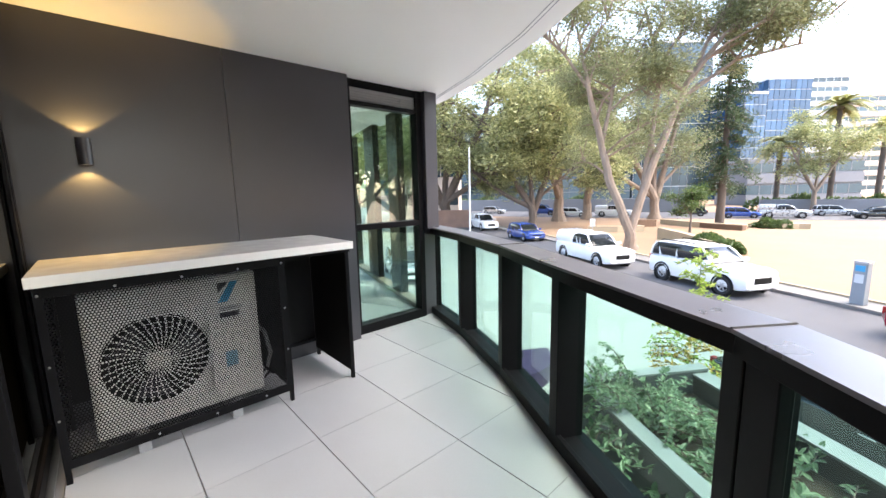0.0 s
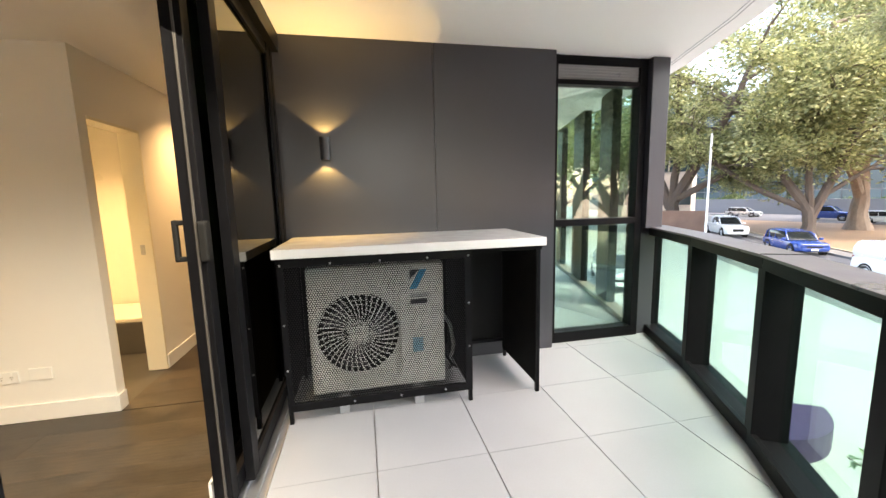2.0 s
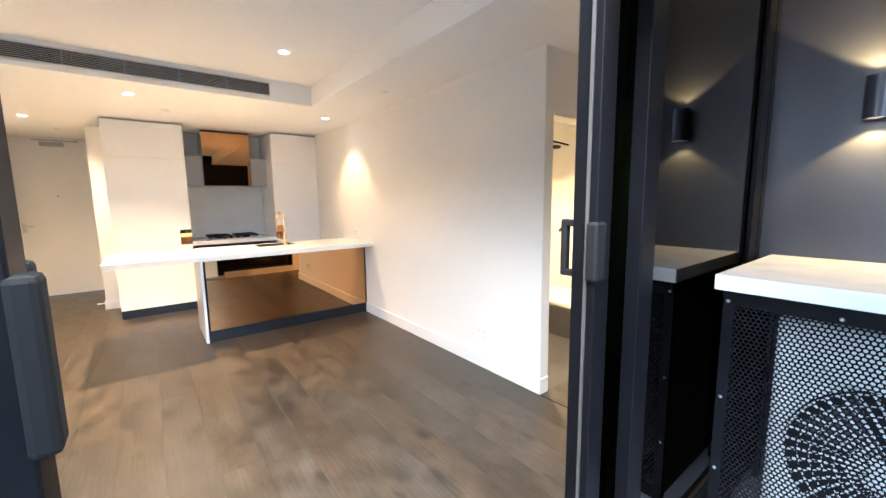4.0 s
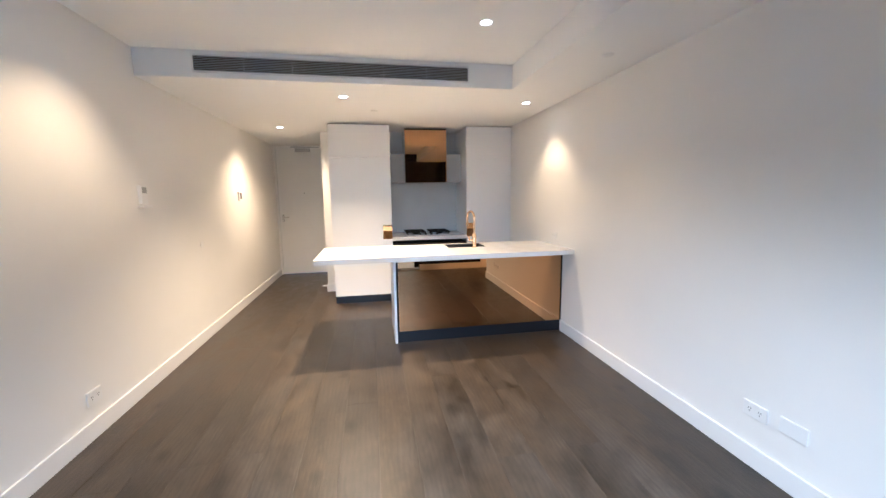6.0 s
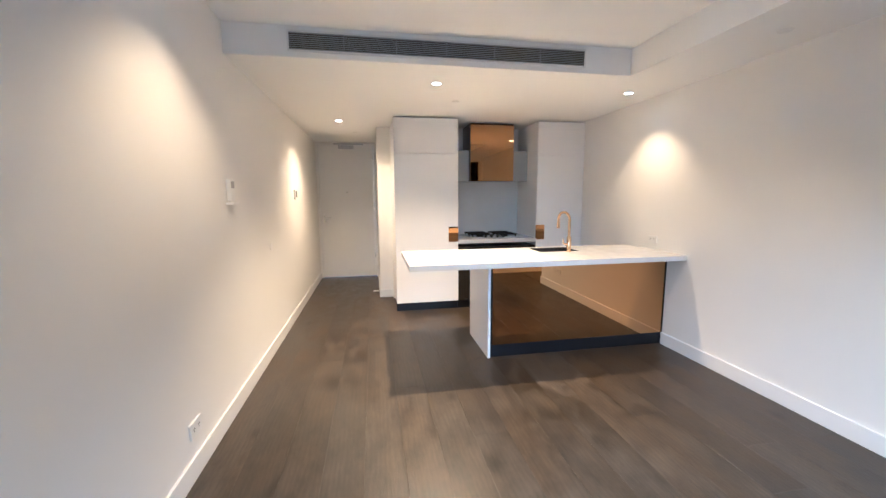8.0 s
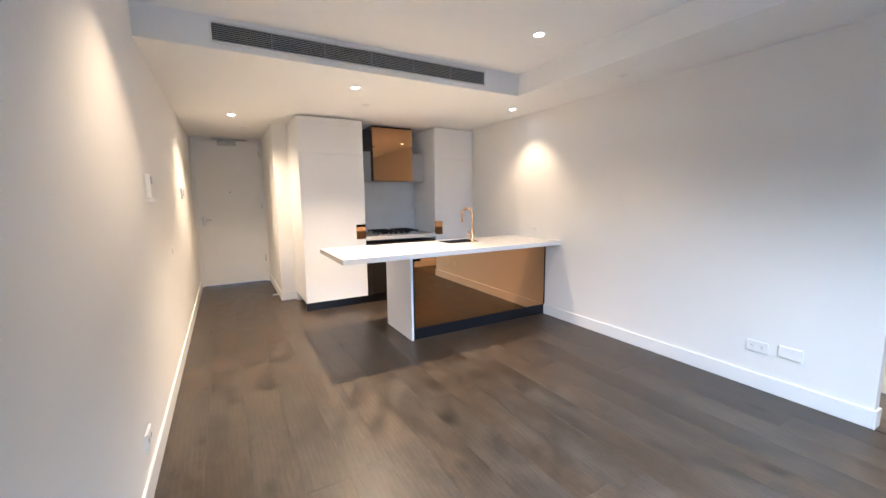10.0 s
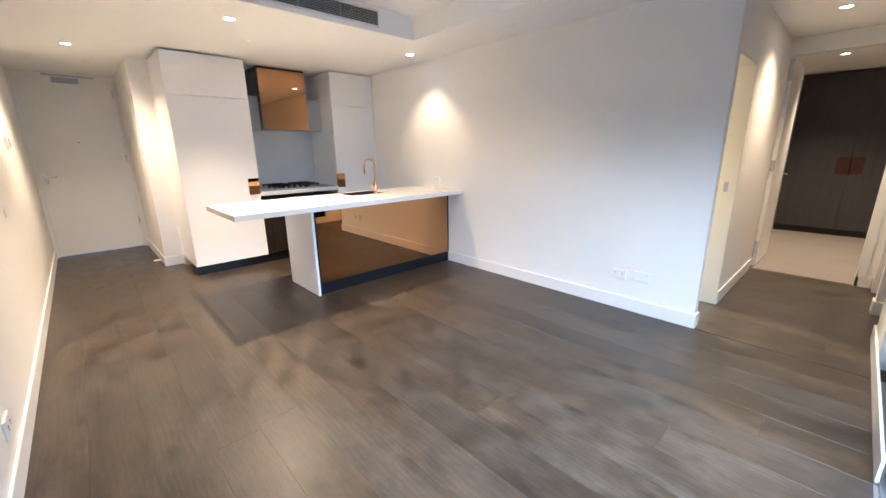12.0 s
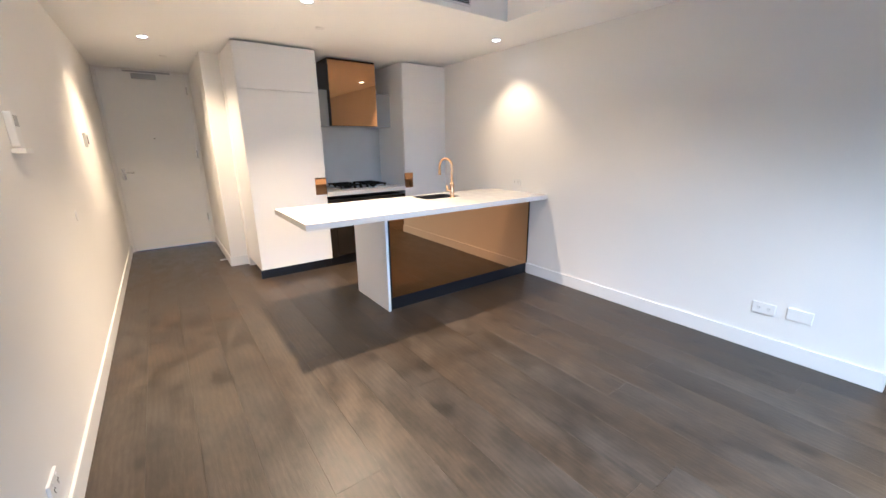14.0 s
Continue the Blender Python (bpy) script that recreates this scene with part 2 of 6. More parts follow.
# ---- world and large lights ----
world = bpy.data.worlds.new("sky")
scene.world = world
world.use_nodes = True
wn = world.node_tree.nodes
sky = wn.new("ShaderNodeTexSky")
sky.sky_type = "NISHITA"
sky.sun_disc = False
sky.sun_elevation = radians(58)
sky.sun_rotation = radians(150)
sky.air_density, sky.dust_density, sky.ozone_density = 1.0, 2.5, 1.5
wn["Background"].inputs["Strength"].default_value = 0.15
world.node_tree.links.new(sky.outputs["Color"], wn["Background"].inputs["Color"])

sun = new("sun", bpy.data.lights.new("sun", "SUN"))
sun.data.energy, sun.data.angle, sun.data.color = 1.15, radians(70), (1.0, 0.96, 0.90)
sun.matrix_world = look((30, -40, 48), (0, 0, 0))

# daylight of the sky through the open sliding door
day = new("door_daylight", bpy.data.lights.new("door_daylight", "AREA"))
day.data.shape, day.data.size, day.data.size_y = "RECTANGLE", 1.5, 0.9
day.data.energy, day.data.color, day.data.spread = 7.6, (1.0, 0.94, 0.80), radians(110)
day.matrix_world = look((-0.36, 1.25, 1.9), (-1.35, 1.6, 0.0))

WARM = (1.0, 0.61, 0.265)


def downlight(x, y, z, watts, cone=122, blend=0.85, colour=WARM):
    """A recessed lamp: trim ring, sunk reflector and glowing disc, with its spot."""
    root = new("downlight")
    root.location = (x, y, z)
    tagged(root, "small round recessed white downlight glowing warm in the ceiling", "ceiling light", "recessed downlights")
    n = 24
    b = Builder()
    rings = [(0.047, -0.001), (0.047, -0.005), (0.043, -0.007), (0.036, -0.004), (0.033, 0.0)]
    b.lathe(rings, n)
    b.part("trim_ring", M["white_plastic"], root)
    b = Builder()
    b.lathe([(0.033, -0.0015), (0.0, -0.0015)], n)
    b.part("lens", M["lamp_glow"], root)
    lamp = new("lamp", bpy.data.lights.new("lamp", "SPOT"))
    lamp.data.energy, lamp.data.spot_size, lamp.data.spot_blend = watts, radians(cone), blend
    lamp.data.color, lamp.data.shadow_soft_size = colour, 0.025
    lamp.parent = root
    lamp.location = (0, 0, -0.012)
    return root


# ---- the flat: floors, walls, ceilings ----
XG = -0.44       # inner face of the window wall
YL, YR = -0.477, 3.19   # side walls of the living room
XD = -7.98       # entrance wall
ZK, ZT = 2.38, 2.582    # kitchen ceiling, raised ceiling

floor = structure("floor", M["soft_black"], Builder().box(-8.2, -0.6, -0.25, -0.34, 5.36, -0.016), "dark brown smoked oak board floor", "floor")
structure("wall_south", M["white_paint"], Builder().box(-8.2, YL - 0.15, 0, -0.36, YL, 2.9), "long plain white painted plaster wall")
b = Builder().box(-8.2, YR, 0, -1.392, YR + 0.08, 2.9)
structure("wall_north", M["white_paint"], b, "white painted plaster wall beside the kitchen island")
b = Builder()
b.box(XD - 0.15, YL, 0, XD, YL + 0.03, 2.9).box(XD - 0.15, 0.515, 0, XD, YR, 2.9).box(XD - 0.15, YL + 0.03, 2.352, XD, 0.515, 2.9)
structure("wall_west", M["white_paint"], b, "white entrance wall round the front door")
structure("wall_nib", M["white_paint"], Builder().box(XD, 0.545, 0, -6.43, 0.725, ZK), "short white wall between the entry passage and the kitchen")
structure("kitchen_back_wall", M["white_paint"], Builder().box(-6.5, 0.725, 0, -6.32, YR, ZK), "white wall behind the kitchen")

# hall: wall with the bathroom opening, end wall with the bedroom door
HX = -1.392
b = Builder()
b.box(HX - 0.12, YR + 0.08, 1.97, HX, 3.866, ZK).box(HX - 0.12, 3.866, 0, HX, 5.47, ZK)
structure("hall_wall_west", M["white_paint"], b, "white hall wall with an open doorway to the bathroom")
b = Builder()
b.box(HX - 0.12, 5.35, 0, -1.40, 5.47, ZK).box(-0.55, 5.35, 0, -0.30, 5.47, ZK).box(-1.40, 5.35, 2.235, -0.55, 5.47, ZK)
structure("hall_wall_end", M["white_paint"], b, "white hall end wall round the bedroom doorway")
b = Builder()
b.box(XG, 3.36, 0, -0.28, 3.87, ZK).box(XG, 3.87, 2.25, -0.28, 4.5, ZK).box(XG, 4.5, 0, -0.28, 4.62, ZK).box(XG, 4.62, 2.25, -0.28, 5.2, ZK).box(XG, 5.2, 0, -0.28, 5.35, ZK)
structure("hall_wall_east", M["white_paint"], b, "white hall wall with openings beside the balcony glazing")

# ceilings
b = Builder().box(-8.2, -0.6, ZK, -3.867, 3.31, 2.95)
structure("ceiling_kitchen", M["ceiling_paint"], b, "lowered white plaster ceiling over the kitchen", "ceiling")
structure("ceiling_raised", M["ceiling_paint"], Builder().box(-3.867, -0.6, ZT, -0.30, 2.53, 2.95), "raised white plaster ceiling of the living room", "ceiling")
structure("ceiling_side", M["ceiling_paint"], Builder().box(-3.867, 2.53, ZK, -0.30, 3.31, 2.95), "lowered white ceiling strip along the wall", "ceiling")
structure("ceiling_hall", M["ceiling_paint"], Builder().box(-3.7, 3.31, ZK, -0.28, 9.2, 2.95), "flat white plaster ceiling of hall and bedroom", "ceiling")

# bathroom, bedroom and second room, closed round
b = Builder().box(-3.6, 3.31, 0, -3.5, 5.5, ZK).box(-3.5, 5.0, 0, HX - 0.12, 5.1, ZK)
structure("bathroom_wall", M["bath_tile"], b, "cream tiled bathroom walls")
structure("bathroom_floor", M["dark_tile"], Builder().box(-3.5, 3.31, -0.2, HX, 5.0, -0.004), "dark grey tiled bathroom floor", "floor")
structure("bedroom_floor", M["carpet"], Builder().box(-3.6, 5.36, -0.2, 0.6, 9.2, 0.004), "soft beige wool carpet of the bedroom", "carpet")
b = Builder().box(-3.7, 5.1, 0, -3.6, 9.2, ZK).box(0.5, 5.47, 0, 0.6, 9.2, ZK).box(-3.6, 8.8, 0, 0.5, 8.9, ZK)
b.box(-3.6, 5.35, 0, HX - 0.12, 5.47, ZK).box(-0.28, 5.35, 0, 0.5, 5.47, ZK)
structure("bedroom_wall", M["white_paint"], b, "white painted bedroom walls")
structure("bedroom_ceiling", M["ceiling_paint"], Builder().box(-0.28, 5.3, ZK, 0.6, 9.2, 2.95), "white bedroom ceiling", "ceiling")

b = Builder().box(-0.28, 3.55, -0.25, 1.74, 5.35, -0.004)
structure("second_room_floor", M["carpet"], b, "beige carpet of the second bedroom", "carpet")
b = Builder().box(1.64, 3.72, 0, 1.74, 5.35, ZK).box(0.6, 5.35, 0, 1.74, 5.45, 2.9)
structure("second_room_wall", M["white_paint"], b, "white walls of the second bedroom")
structure("second_room_ceiling", M["ceiling_paint"], Builder().box(-0.28, 3.62, 2.5, 1.74, 5.35, 2.95), "white ceiling of the second bedroom", "ceiling")


def skirting(x0, y0, x1, y1):
    b = Builder().box(x0, y0, 0.0, x1, y1, 0.115, 0.003)
    return structure("baseboard", M["trim_paint"], b, "white painted square skirting board", "baseboard")


skirting(XD, YL, -0.46, YL + 0.014)
skirting(-4.10, YR - 0.014, HX, YR)
skirting(HX, YR - 0.014, HX + 0.014, YR + 0.08)
skirting(HX, 3.87, HX + 0.014, 5.335)
skirting(-6.43, 0.531, -6.416, 0.725)
skirting(-7.96, 0.531, -6.43, 0.545)
skirting(-0.454, 2.12, XG, 3.87)
skirting(-0.454, 3.87, -0.30, 3.884)
skirting(-0.454, 4.486, -0.30, 4.5)
skirting(-0.454, 4.5, XG, 4.62)
skirting(-0.564, 5.336, -0.45, 5.35)
skirting(-3.0, 8.18, -1.53, 8.2)

# ---- balcony shell ----
ZS = 2.585
RAIL = [(3.06, 3.66), (2.735, 2.76), (2.33, 1.90), (1.885, 1.15), (1.39, 0.265), (0.93, -0.19), (0.30, -0.66), (-0.28, -1.0)]


def offset(line, d):
    """The line moved outwards (to its left hand when walked from the last point)."""
    out = []
    for i, p in enumerate(line):
        q0, q1 = Vector(line[max(i - 1, 0)]), Vector(line[min(i + 1, len(line) - 1)])
        t = (q1 - q0).normalized()
        out.append((p[0] - t.y * d, p[1] + t.x * d))
    return out


b = Builder().prism([(-0.34, 3.52), (-0.34, -1.1)] + list(reversed(offset(RAIL, 0.24)))[1:], -0.34, -0.05)
structure("balcony_slab", M["concrete"], b, "dark concrete slab under the balcony pavers", "floor")
edge = list(reversed(offset(RAIL, 0.34)))
b = Builder().prism([(-0.30, 5.6), (-0.30, -1.5), (0.2, -1.45)] + edge[1:] + [(3.55, 4.2), (3.75, 5.6)], ZS, 2.95)
structure("balcony_ceiling", M["soffit_paint"], b, "white painted soffit over the curved balcony", "ceiling")
for k, d in enumerate((0.02, 0.05)):
    line = [(x, y, ZS - 0.001) for x, y in offset(RAIL, 0.34 - 0.13 - d)[:-1]]
    structure("trim", M["grey_metal"], Builder().tube([(3.36, 4.3, ZS - 0.001)] + line, 0.0035, 6), "thin grey drip groove along the soffit edge", "trim")
YW = 3.42
b = Builder()
b.box(-0.28, YW, 0.0, 0.905, YW + 0.13, ZS).box(0.909, YW, 0.0, 1.955, YW + 0.13, ZS)
structure("balcony_wall_north", M["charcoal_panel"], b, "matt charcoal clad wall panel of the balcony")
structure("facade_below", M["charcoal_panel"], Builder().box(-0.6, -8, -2.75, -0.34, 3.5, -0.3).box(-0.6, 3.5, -2.75, 3.0, 3.7, -0.3), "dark facade under the balcony", "facade")
structure("facade_south", M["charcoal_panel"], Builder().box(-0.6, -8, -0.3, -0.30, -1.0, 6), "dark facade beside the balcony", "facade")
structure("facade_above", M["charcoal_panel"], Builder().box(-8.3, -8, 2.95, -0.30, 9.3, 6).box(-0.30, 3.9, 2.95, 3.6, 9.3, 6), "dark upper facade", "facade")

# ---- sliding doors and windows ----
def frame_panel(name, x0, x1, y0, y1, z0, z1, sw, label, glass_mat, top=0.07, bottom=0.09):
    """A door leaf in the plane of x, with stiles, rails and one pane."""
    root = empty(name, (0, 0, 0), label, "door")
    root["kind"] = "structure"
    m = M["black_metal"]
    Builder().box(x0, y0, z0, x1, y0 + sw, z1, 0.003).part("stile", m, root)
    Builder().box(x0, y1 - sw, z0, x1, y1, z1, 0.003).part("stile", m, root)
    Builder().box(x0, y0 + sw, z1 - top, x1, y1 - sw, z1, 0.003).part("top_rail", m, root)
    Builder().box(x0, y0 + sw, z0, x1, y1 - sw, z0 + bottom, 0.003).part("bottom_rail", m, root)
    xm = (x0 + x1) / 2
    pane = Builder().box(xm - 0.006, y0 + sw - 0.01, z0 + bottom - 0.01, xm + 0.006, y1 - sw + 0.01, z1 - top + 0.01).part("pane", glass_mat, root)
    pane.visible_shadow = False
    return root


d = frame_panel("door_1", -0.395, -0.32, 2.03, 3.36, 0.05, 2.46, 0.075, "open black framed glass sliding door leaf", M["pane_shaded"])


def sliding_handle(root, y, ydir, xc):
    b = Builder().box(xc - 0.075, y + 0.005, 1.165, xc - 0.055, y + 0.03, 1.335, 0.006).box(xc - 0.07, y + 0.006, 1.166, xc - 0.03, y + 0.029, 1.186, 0.004).box(xc - 0.07, y + 0.006, 1.314, xc - 0.03, y + 0.029, 1.334, 0.004)
    b.part("pull_handle", M["soft_black"], root, "black D-shaped pull handle")
    b = Builder().box(xc + 0.025, y - 0.022, 1.165, xc + 0.06, y + 0.03, 1.33, 0.008)
    b.part("lock_keeper", M["soft_black"], root)


sliding_handle(d, 2.03, 1, -0.365)
Builder().box(-0.352, 2.024, 0.06, -0.344, 2.030, 2.45).part("seal_strip", M["dark_tile"], d)
d = frame_panel("door_2", -0.316, -0.272, 2.19, 3.36, 0.045, 2.46, 0.09, "black framed fixed glass door panel behind the leaf", M["pane_shaded"])
Builder().box(-0.36, 3.36, 0.0, -0.27, 3.42, 2.52, 0.003).part("jamb", M["black_metal"], d)
Builder().box(-0.286, 3.24, 0.04, -0.268, 3.27, 2.5, 0.003).part("bead", M["black_metal"], d)
d = frame_panel("door_3", -0.295, -0.23, -0.40, 0.962, 0.05, 2.46, 0.085, "black framed glass sliding door leaf, part open", M["pane_clear"])
b = Builder().box(-0.262, 0.955, 1.165, -0.226, 0.98, 1.335, 0.007).box(-0.32, 0.93, 1.16, -0.293, 0.965, 1.34, 0.006)
b.part("lock_keeper", M["soft_black"], d)
b = Builder().box(-0.46, YL, 2.46, -0.222, 3.42, 2.60).box(-0.46, YL, 0, -0.222, -0.40, 2.46)
structure("door_frame", M["black_metal"], b, "black aluminium head and jamb of the sliding doors", "door frame")
b = Builder().box(-0.46, YL, -0.03, -0.215, 3.40, -0.004)
for k in range(4):
    x = -0.44 + k * 0.062
    b.box(x, -0.4, -0.004, x + 0.006, 3.38, 0.018)
structure("door_track", M["grey_metal"], b, "dark aluminium sliding door track", "track")
structure("wall_head", M["white_paint"], Builder().box(-0.46, -0.6, 2.60, -0.30, 3.4, 2.95), "white wall head over the glazing")

# end window between the dark wall and the rail
win = new("window_1")
tagged(win, "dark framed end window with a louvred vent above two green-tinted panes", "window", kind="structure")
bm_ = M["black_metal"]
YE = 3.50
Builder().box(1.955, YE, 0.0, 2.02, YE + 0.12, 2.585, 0.003).part("frame_stile", bm_, win)
Builder().box(2.83, YE, 0.0, 2.905, YE + 0.12, 2.585, 0.003).part("frame_stile", bm_, win)
Builder().box(2.02, YE, 0.0, 2.83, YE + 0.12, 0.10, 0.003).part("frame_sill", bm_, win)
Builder().box(2.02, YE, 1.105, 2.83, YE + 0.12, 1.165, 0.003).part("transom", bm_, win)
Builder().box(2.02, YE + 0.01, 2.345, 2.83, YE + 0.12, 2.385, 0.003).part("frame_rail", bm_, win)
Builder().box(2.02, YE + 0.01, 2.51, 2.83, YE + 0.12, 2.585, 0.003).part("frame_head", bm_, win)
Builder().box(2.02, YE + 0.09, 2.385, 2.83, YE + 0.12, 2.51).part("vent_back", M["soft_black"], win)
for k in range(5):
    bb = Builder().box(-0.405, -0.022, -0.003, 0.405, 0.022, 0.003)
    bb.turned(pose(2.425, YE + 0.045, 2.40 + k * 0.025, -35)).part("vent_slat", M["grey_laminate"], win)
for z0, z1 in ((0.09, 1.115), (1.155, 2.355)):
    pane = Builder().box(2.01, YE + 0.05, z0, 2.84, YE + 0.074, z1).part("pane", M["pane_reflect"], win)
    pane.visible_shadow = False
b = Builder().box(2.905, YE - 0.06, 1.06, 3.08, YE + 0.12, 2.585, 0.004).box(2.905, YE + 0.02, 0, 3.08, YE + 0.12, 1.06, 0.004)
structure("corner_post", M["charcoal_panel"], b, "dark metal corner post at the end of the balcony", "post")

# next balcony beyond the end window: floor, soffit, tall glazing posts and sill
nb = [(1.9, 3.63), (3.02, 3.63), (3.12, 4.14), (3.68, 6.0), (4.15, 7.6), (1.9, 7.6)]
structure("next_balcony_floor", M["porcelain_tile"], Builder().prism(nb, -0.2, -0.004), "pale grey paved floor of the next balcony", "floor")
structure("next_balcony_ceiling", M["soffit_paint"], Builder().prism(nb, ZS + 0.004, ZS + 0.2), "white soffit of the next balcony", "ceiling")
structure("next_balcony_wall", M["soffit_paint"], Builder().box(1.75, 3.63, 0, 1.9, 7.6, ZS), "white side wall of the next balcony")
nr_ = empty("next_balcony_glazing", (3.1, 4.2, 0), "tall dark posts with green glass along the next balcony", "glazing")
nr_["kind"] = "structure"
ta, tb_ = Vector((3.12, 4.14)), Vector((3.68, 6.0))
tn = (tb_ - ta).normalized()
ha = math.degrees(math.atan2(tn.y, tn.x))
for s0, s1 in ((0.28, 0.72), (1.46, 2.05), (2.9, 3.3)):
    q = ta + tn * s0 - Vector((3.1, 4.2))
    Builder().box(0, -0.10, 0.06, s1 - s0, 0.0, ZS, 0.004).turned(pose(q.x, q.y, 0, 0, 0, ha)).part("post", bm_, nr_)
q = ta - Vector((3.1, 4.2))
Builder().box(-0.4, -0.12, 0.0, 3.5, 0.03, 0.058, 0.004).turned(pose(q.x, q.y, 0, 0, 0, ha)).part("sill_track", M["seal_brown"], nr_)

# ---- railing ----
rail = empty("balcony_railing", (0, 0, 0), "black metal balcony railing with green-tinted glass panels and a wide grey cap", "railing")
rail["kind"] = "structure"
for i in range(len(RAIL) - 1):
    p, q = Vector(RAIL[i]), Vector(RAIL[i + 1])
    t = (q - p).normalized()
    n = Vector((-t.y, t.x))
    length = (q - p).length
    ang = math.degrees(math.atan2(t.y, t.x))
    m = pose(p.x, p.y, 0, 0, 0, ang)      # x along the panel, +y outwards

    def piece(name, mat, *boxes):
        b = Builder()
        for a in boxes:
            b.box(*a)
        b.turned(m)
        return b.part(name, mat, rail)
    inset = 0.09 if i == 4 else 0.0
    piece("bottom_rail", bm_, (0, 0.0, 0.0, length, 0.03, 0.085, 0.003), (0, 0.03, 0.0, length, 0.19, 0.06))
    piece("top_rail", bm_, (0, 0.0, 0.985, length, 0.035, 1.05, 0.003), (0, 0.035, 1.0, length, 0.19, 1.05))
    pane = piece("glass_panel", M["pane_green"], (0.04, 0.125 - inset, 0.05, length - 0.04, 0.137 - inset, 1.01))
    pane.visible_shadow = False
    piece("post", bm_, (-0.042, 0.0, 0.0, 0.042, 0.17, 1.02, 0.004))
    if i == 4:
        piece("post", bm_, (0.046, 0.004, 0.0, 0.165, 0.045, 1.02, 0.004))
    caps = [offset(RAIL, -0.012)[i], offset(RAIL, -0.012)[i + 1], offset(RAIL, 0.20)[i + 1], offset(RAIL, 0.20)[i]]
    b = Builder().prism(caps, 1.052, 1.066)
    b.part("cap", M["rail_cap"], rail, "grey powder-coated metal cap")
    # black bar at the cap joint, painting in the shadow of the overlapping cap
    if i in (2, 4):
        a_, e_ = Vector(caps[0]), Vector(caps[3])
        Builder().tube([(*a_, 1.0645), (*e_, 1.0645)], 0.006, 6).part("cap_joint", M["soft_black"], rail)

# ---- wall lamp ----
lamp = empty("wall_lamp", (0.062, YW, 1.775), "small dark cylinder up-and-down wall lamp glowing warm", "wall lamp")
Builder().lathe([(0.030, -0.078), (0.037, -0.082), (0.037, 0.082), (0.030, 0.078), (0.030, -0.078)], 24, "z", (0, -0.062, 0)).part("cylinder_body", M["charcoal_panel"], lamp, "", True)
Builder().box(-0.02, -0.03, -0.04, 0.02, -0.0, 0.04, 0.003).part("wall_bracket", M["charcoal_panel"], lamp)
for s in (-1, 1):
    Builder().lathe([(0.029, s * 0.06), (0.0, s * 0.06)], 20, "z", (0, -0.062, 0)).part("lens", M["wall_lamp_glow"], lamp)
    sp = new("lamp", bpy.data.lights.new("lamp", "SPOT"))
    sp.data.energy, sp.data.spot_size, sp.data.spot_blend, sp.data.color, sp.data.shadow_soft_size = 2.7, radians(105), 0.15, (1.0, 0.64, 0.19), 0.012
    sp.parent = lamp
    sp.matrix_local = look((0, -0.062, s * 0.079), (0, -0.060, s * 1.0))

# ---- bench with the cooling unit in its cage ----
bench = empty("outdoor_bench", (0.64, 3.0, 0), "white stone-topped bench on a black steel frame over the cooling unit", "bench")
X0, X1, YF, YB = -0.205, 1.485, 2.665, YW - 0.005
ox, oy = -0.64, -3.0


def bpart(name, mat, *boxes, label="", parent=None):
    b = Builder()
    for a in boxes:
        b.box(*a)
    b.turned(Matrix.Translation((ox, oy, 0)))
    return b.part(name, mat, parent or bench, label)


bpart("benchtop", M["stone_white"], (X0 - 0.02, YF, 1.062, X1 + 0.02, YB, 1.118, 0.004), label="thick white stone top")
bpart("top_frame", bm_, (X0, YF + 0.03, 1.035, X1, YF + 0.06, 1.06), (X0, YB - 0.04, 1.03, X1, YB - 0.01, 1.06), (X0, YF + 0.06, 1.035, X0 + 0.03, YB - 0.04, 1.06))
for x in (X0, 0.965, X1 - 0.025):
    bpart("leg", bm_, (x, YF + 0.05, 0.0, x + 0.025, YF + 0.075, 1.035))
    bpart("leg", bm_, (x, YB - 0.06, 0.0, x + 0.025, YB - 0.035, 1.03))
bpart("side_panel", M["soft_black"], (X1 - 0.03, YF + 0.055, 0.07, X1 - 0.022, YB - 0.035, 1.035))
bpart("side_panel", M["soft_black"], (0.968, YF + 0.08, 0.10, 0.974, YB - 0.06, 1.03))
bpart("side_panel", M["soft_black"], (X0 + 0.006, YF + 0.08, 0.10, X0 + 0.012, YB - 0.06, 1.03))
bpart("back_panel", M["soft_black"], (X0, YB - 0.03, 0.16, X1 - 0.03, YB - 0.022, 1.03))
bpart("brace", bm_, (0.99, YB - 0.06, 0.14, X1 - 0.03, YB - 0.035, 0.165))
YM = YF + 0.05
bpart("mesh_frame", bm_, (X0, YM - 0.008, 1.002, 0.99, YM + 0.012, 1.035, 0.002), (X0, YM - 0.008, 0.085, 0.99, YM + 0.012, 0.135, 0.002), (X0, YM - 0.007, 0.13, X0 + 0.035, YM + 0.011, 1.004), (0.945, YM - 0.007, 0.13, 0.99, YM + 0.011, 1.004))
for x, z in [(-0.19, 1.018), (0.1, 1.018), (0.4, 1.018), (0.7, 1.018), (0.97, 1.018), (-0.19, 0.65), (-0.19, 0.36), (0.97, 0.7), (0.97, 0.4), (0.2, 0.11), (0.5, 0.11), (0.8, 0.11)]:
    Builder().lathe([(0, -0.006), (0.005, -0.005), (0.007, 0.0)], 8, "y", (x + ox, YM - 0.008 + oy, z)).part("screw", M["grey_metal"], bench)


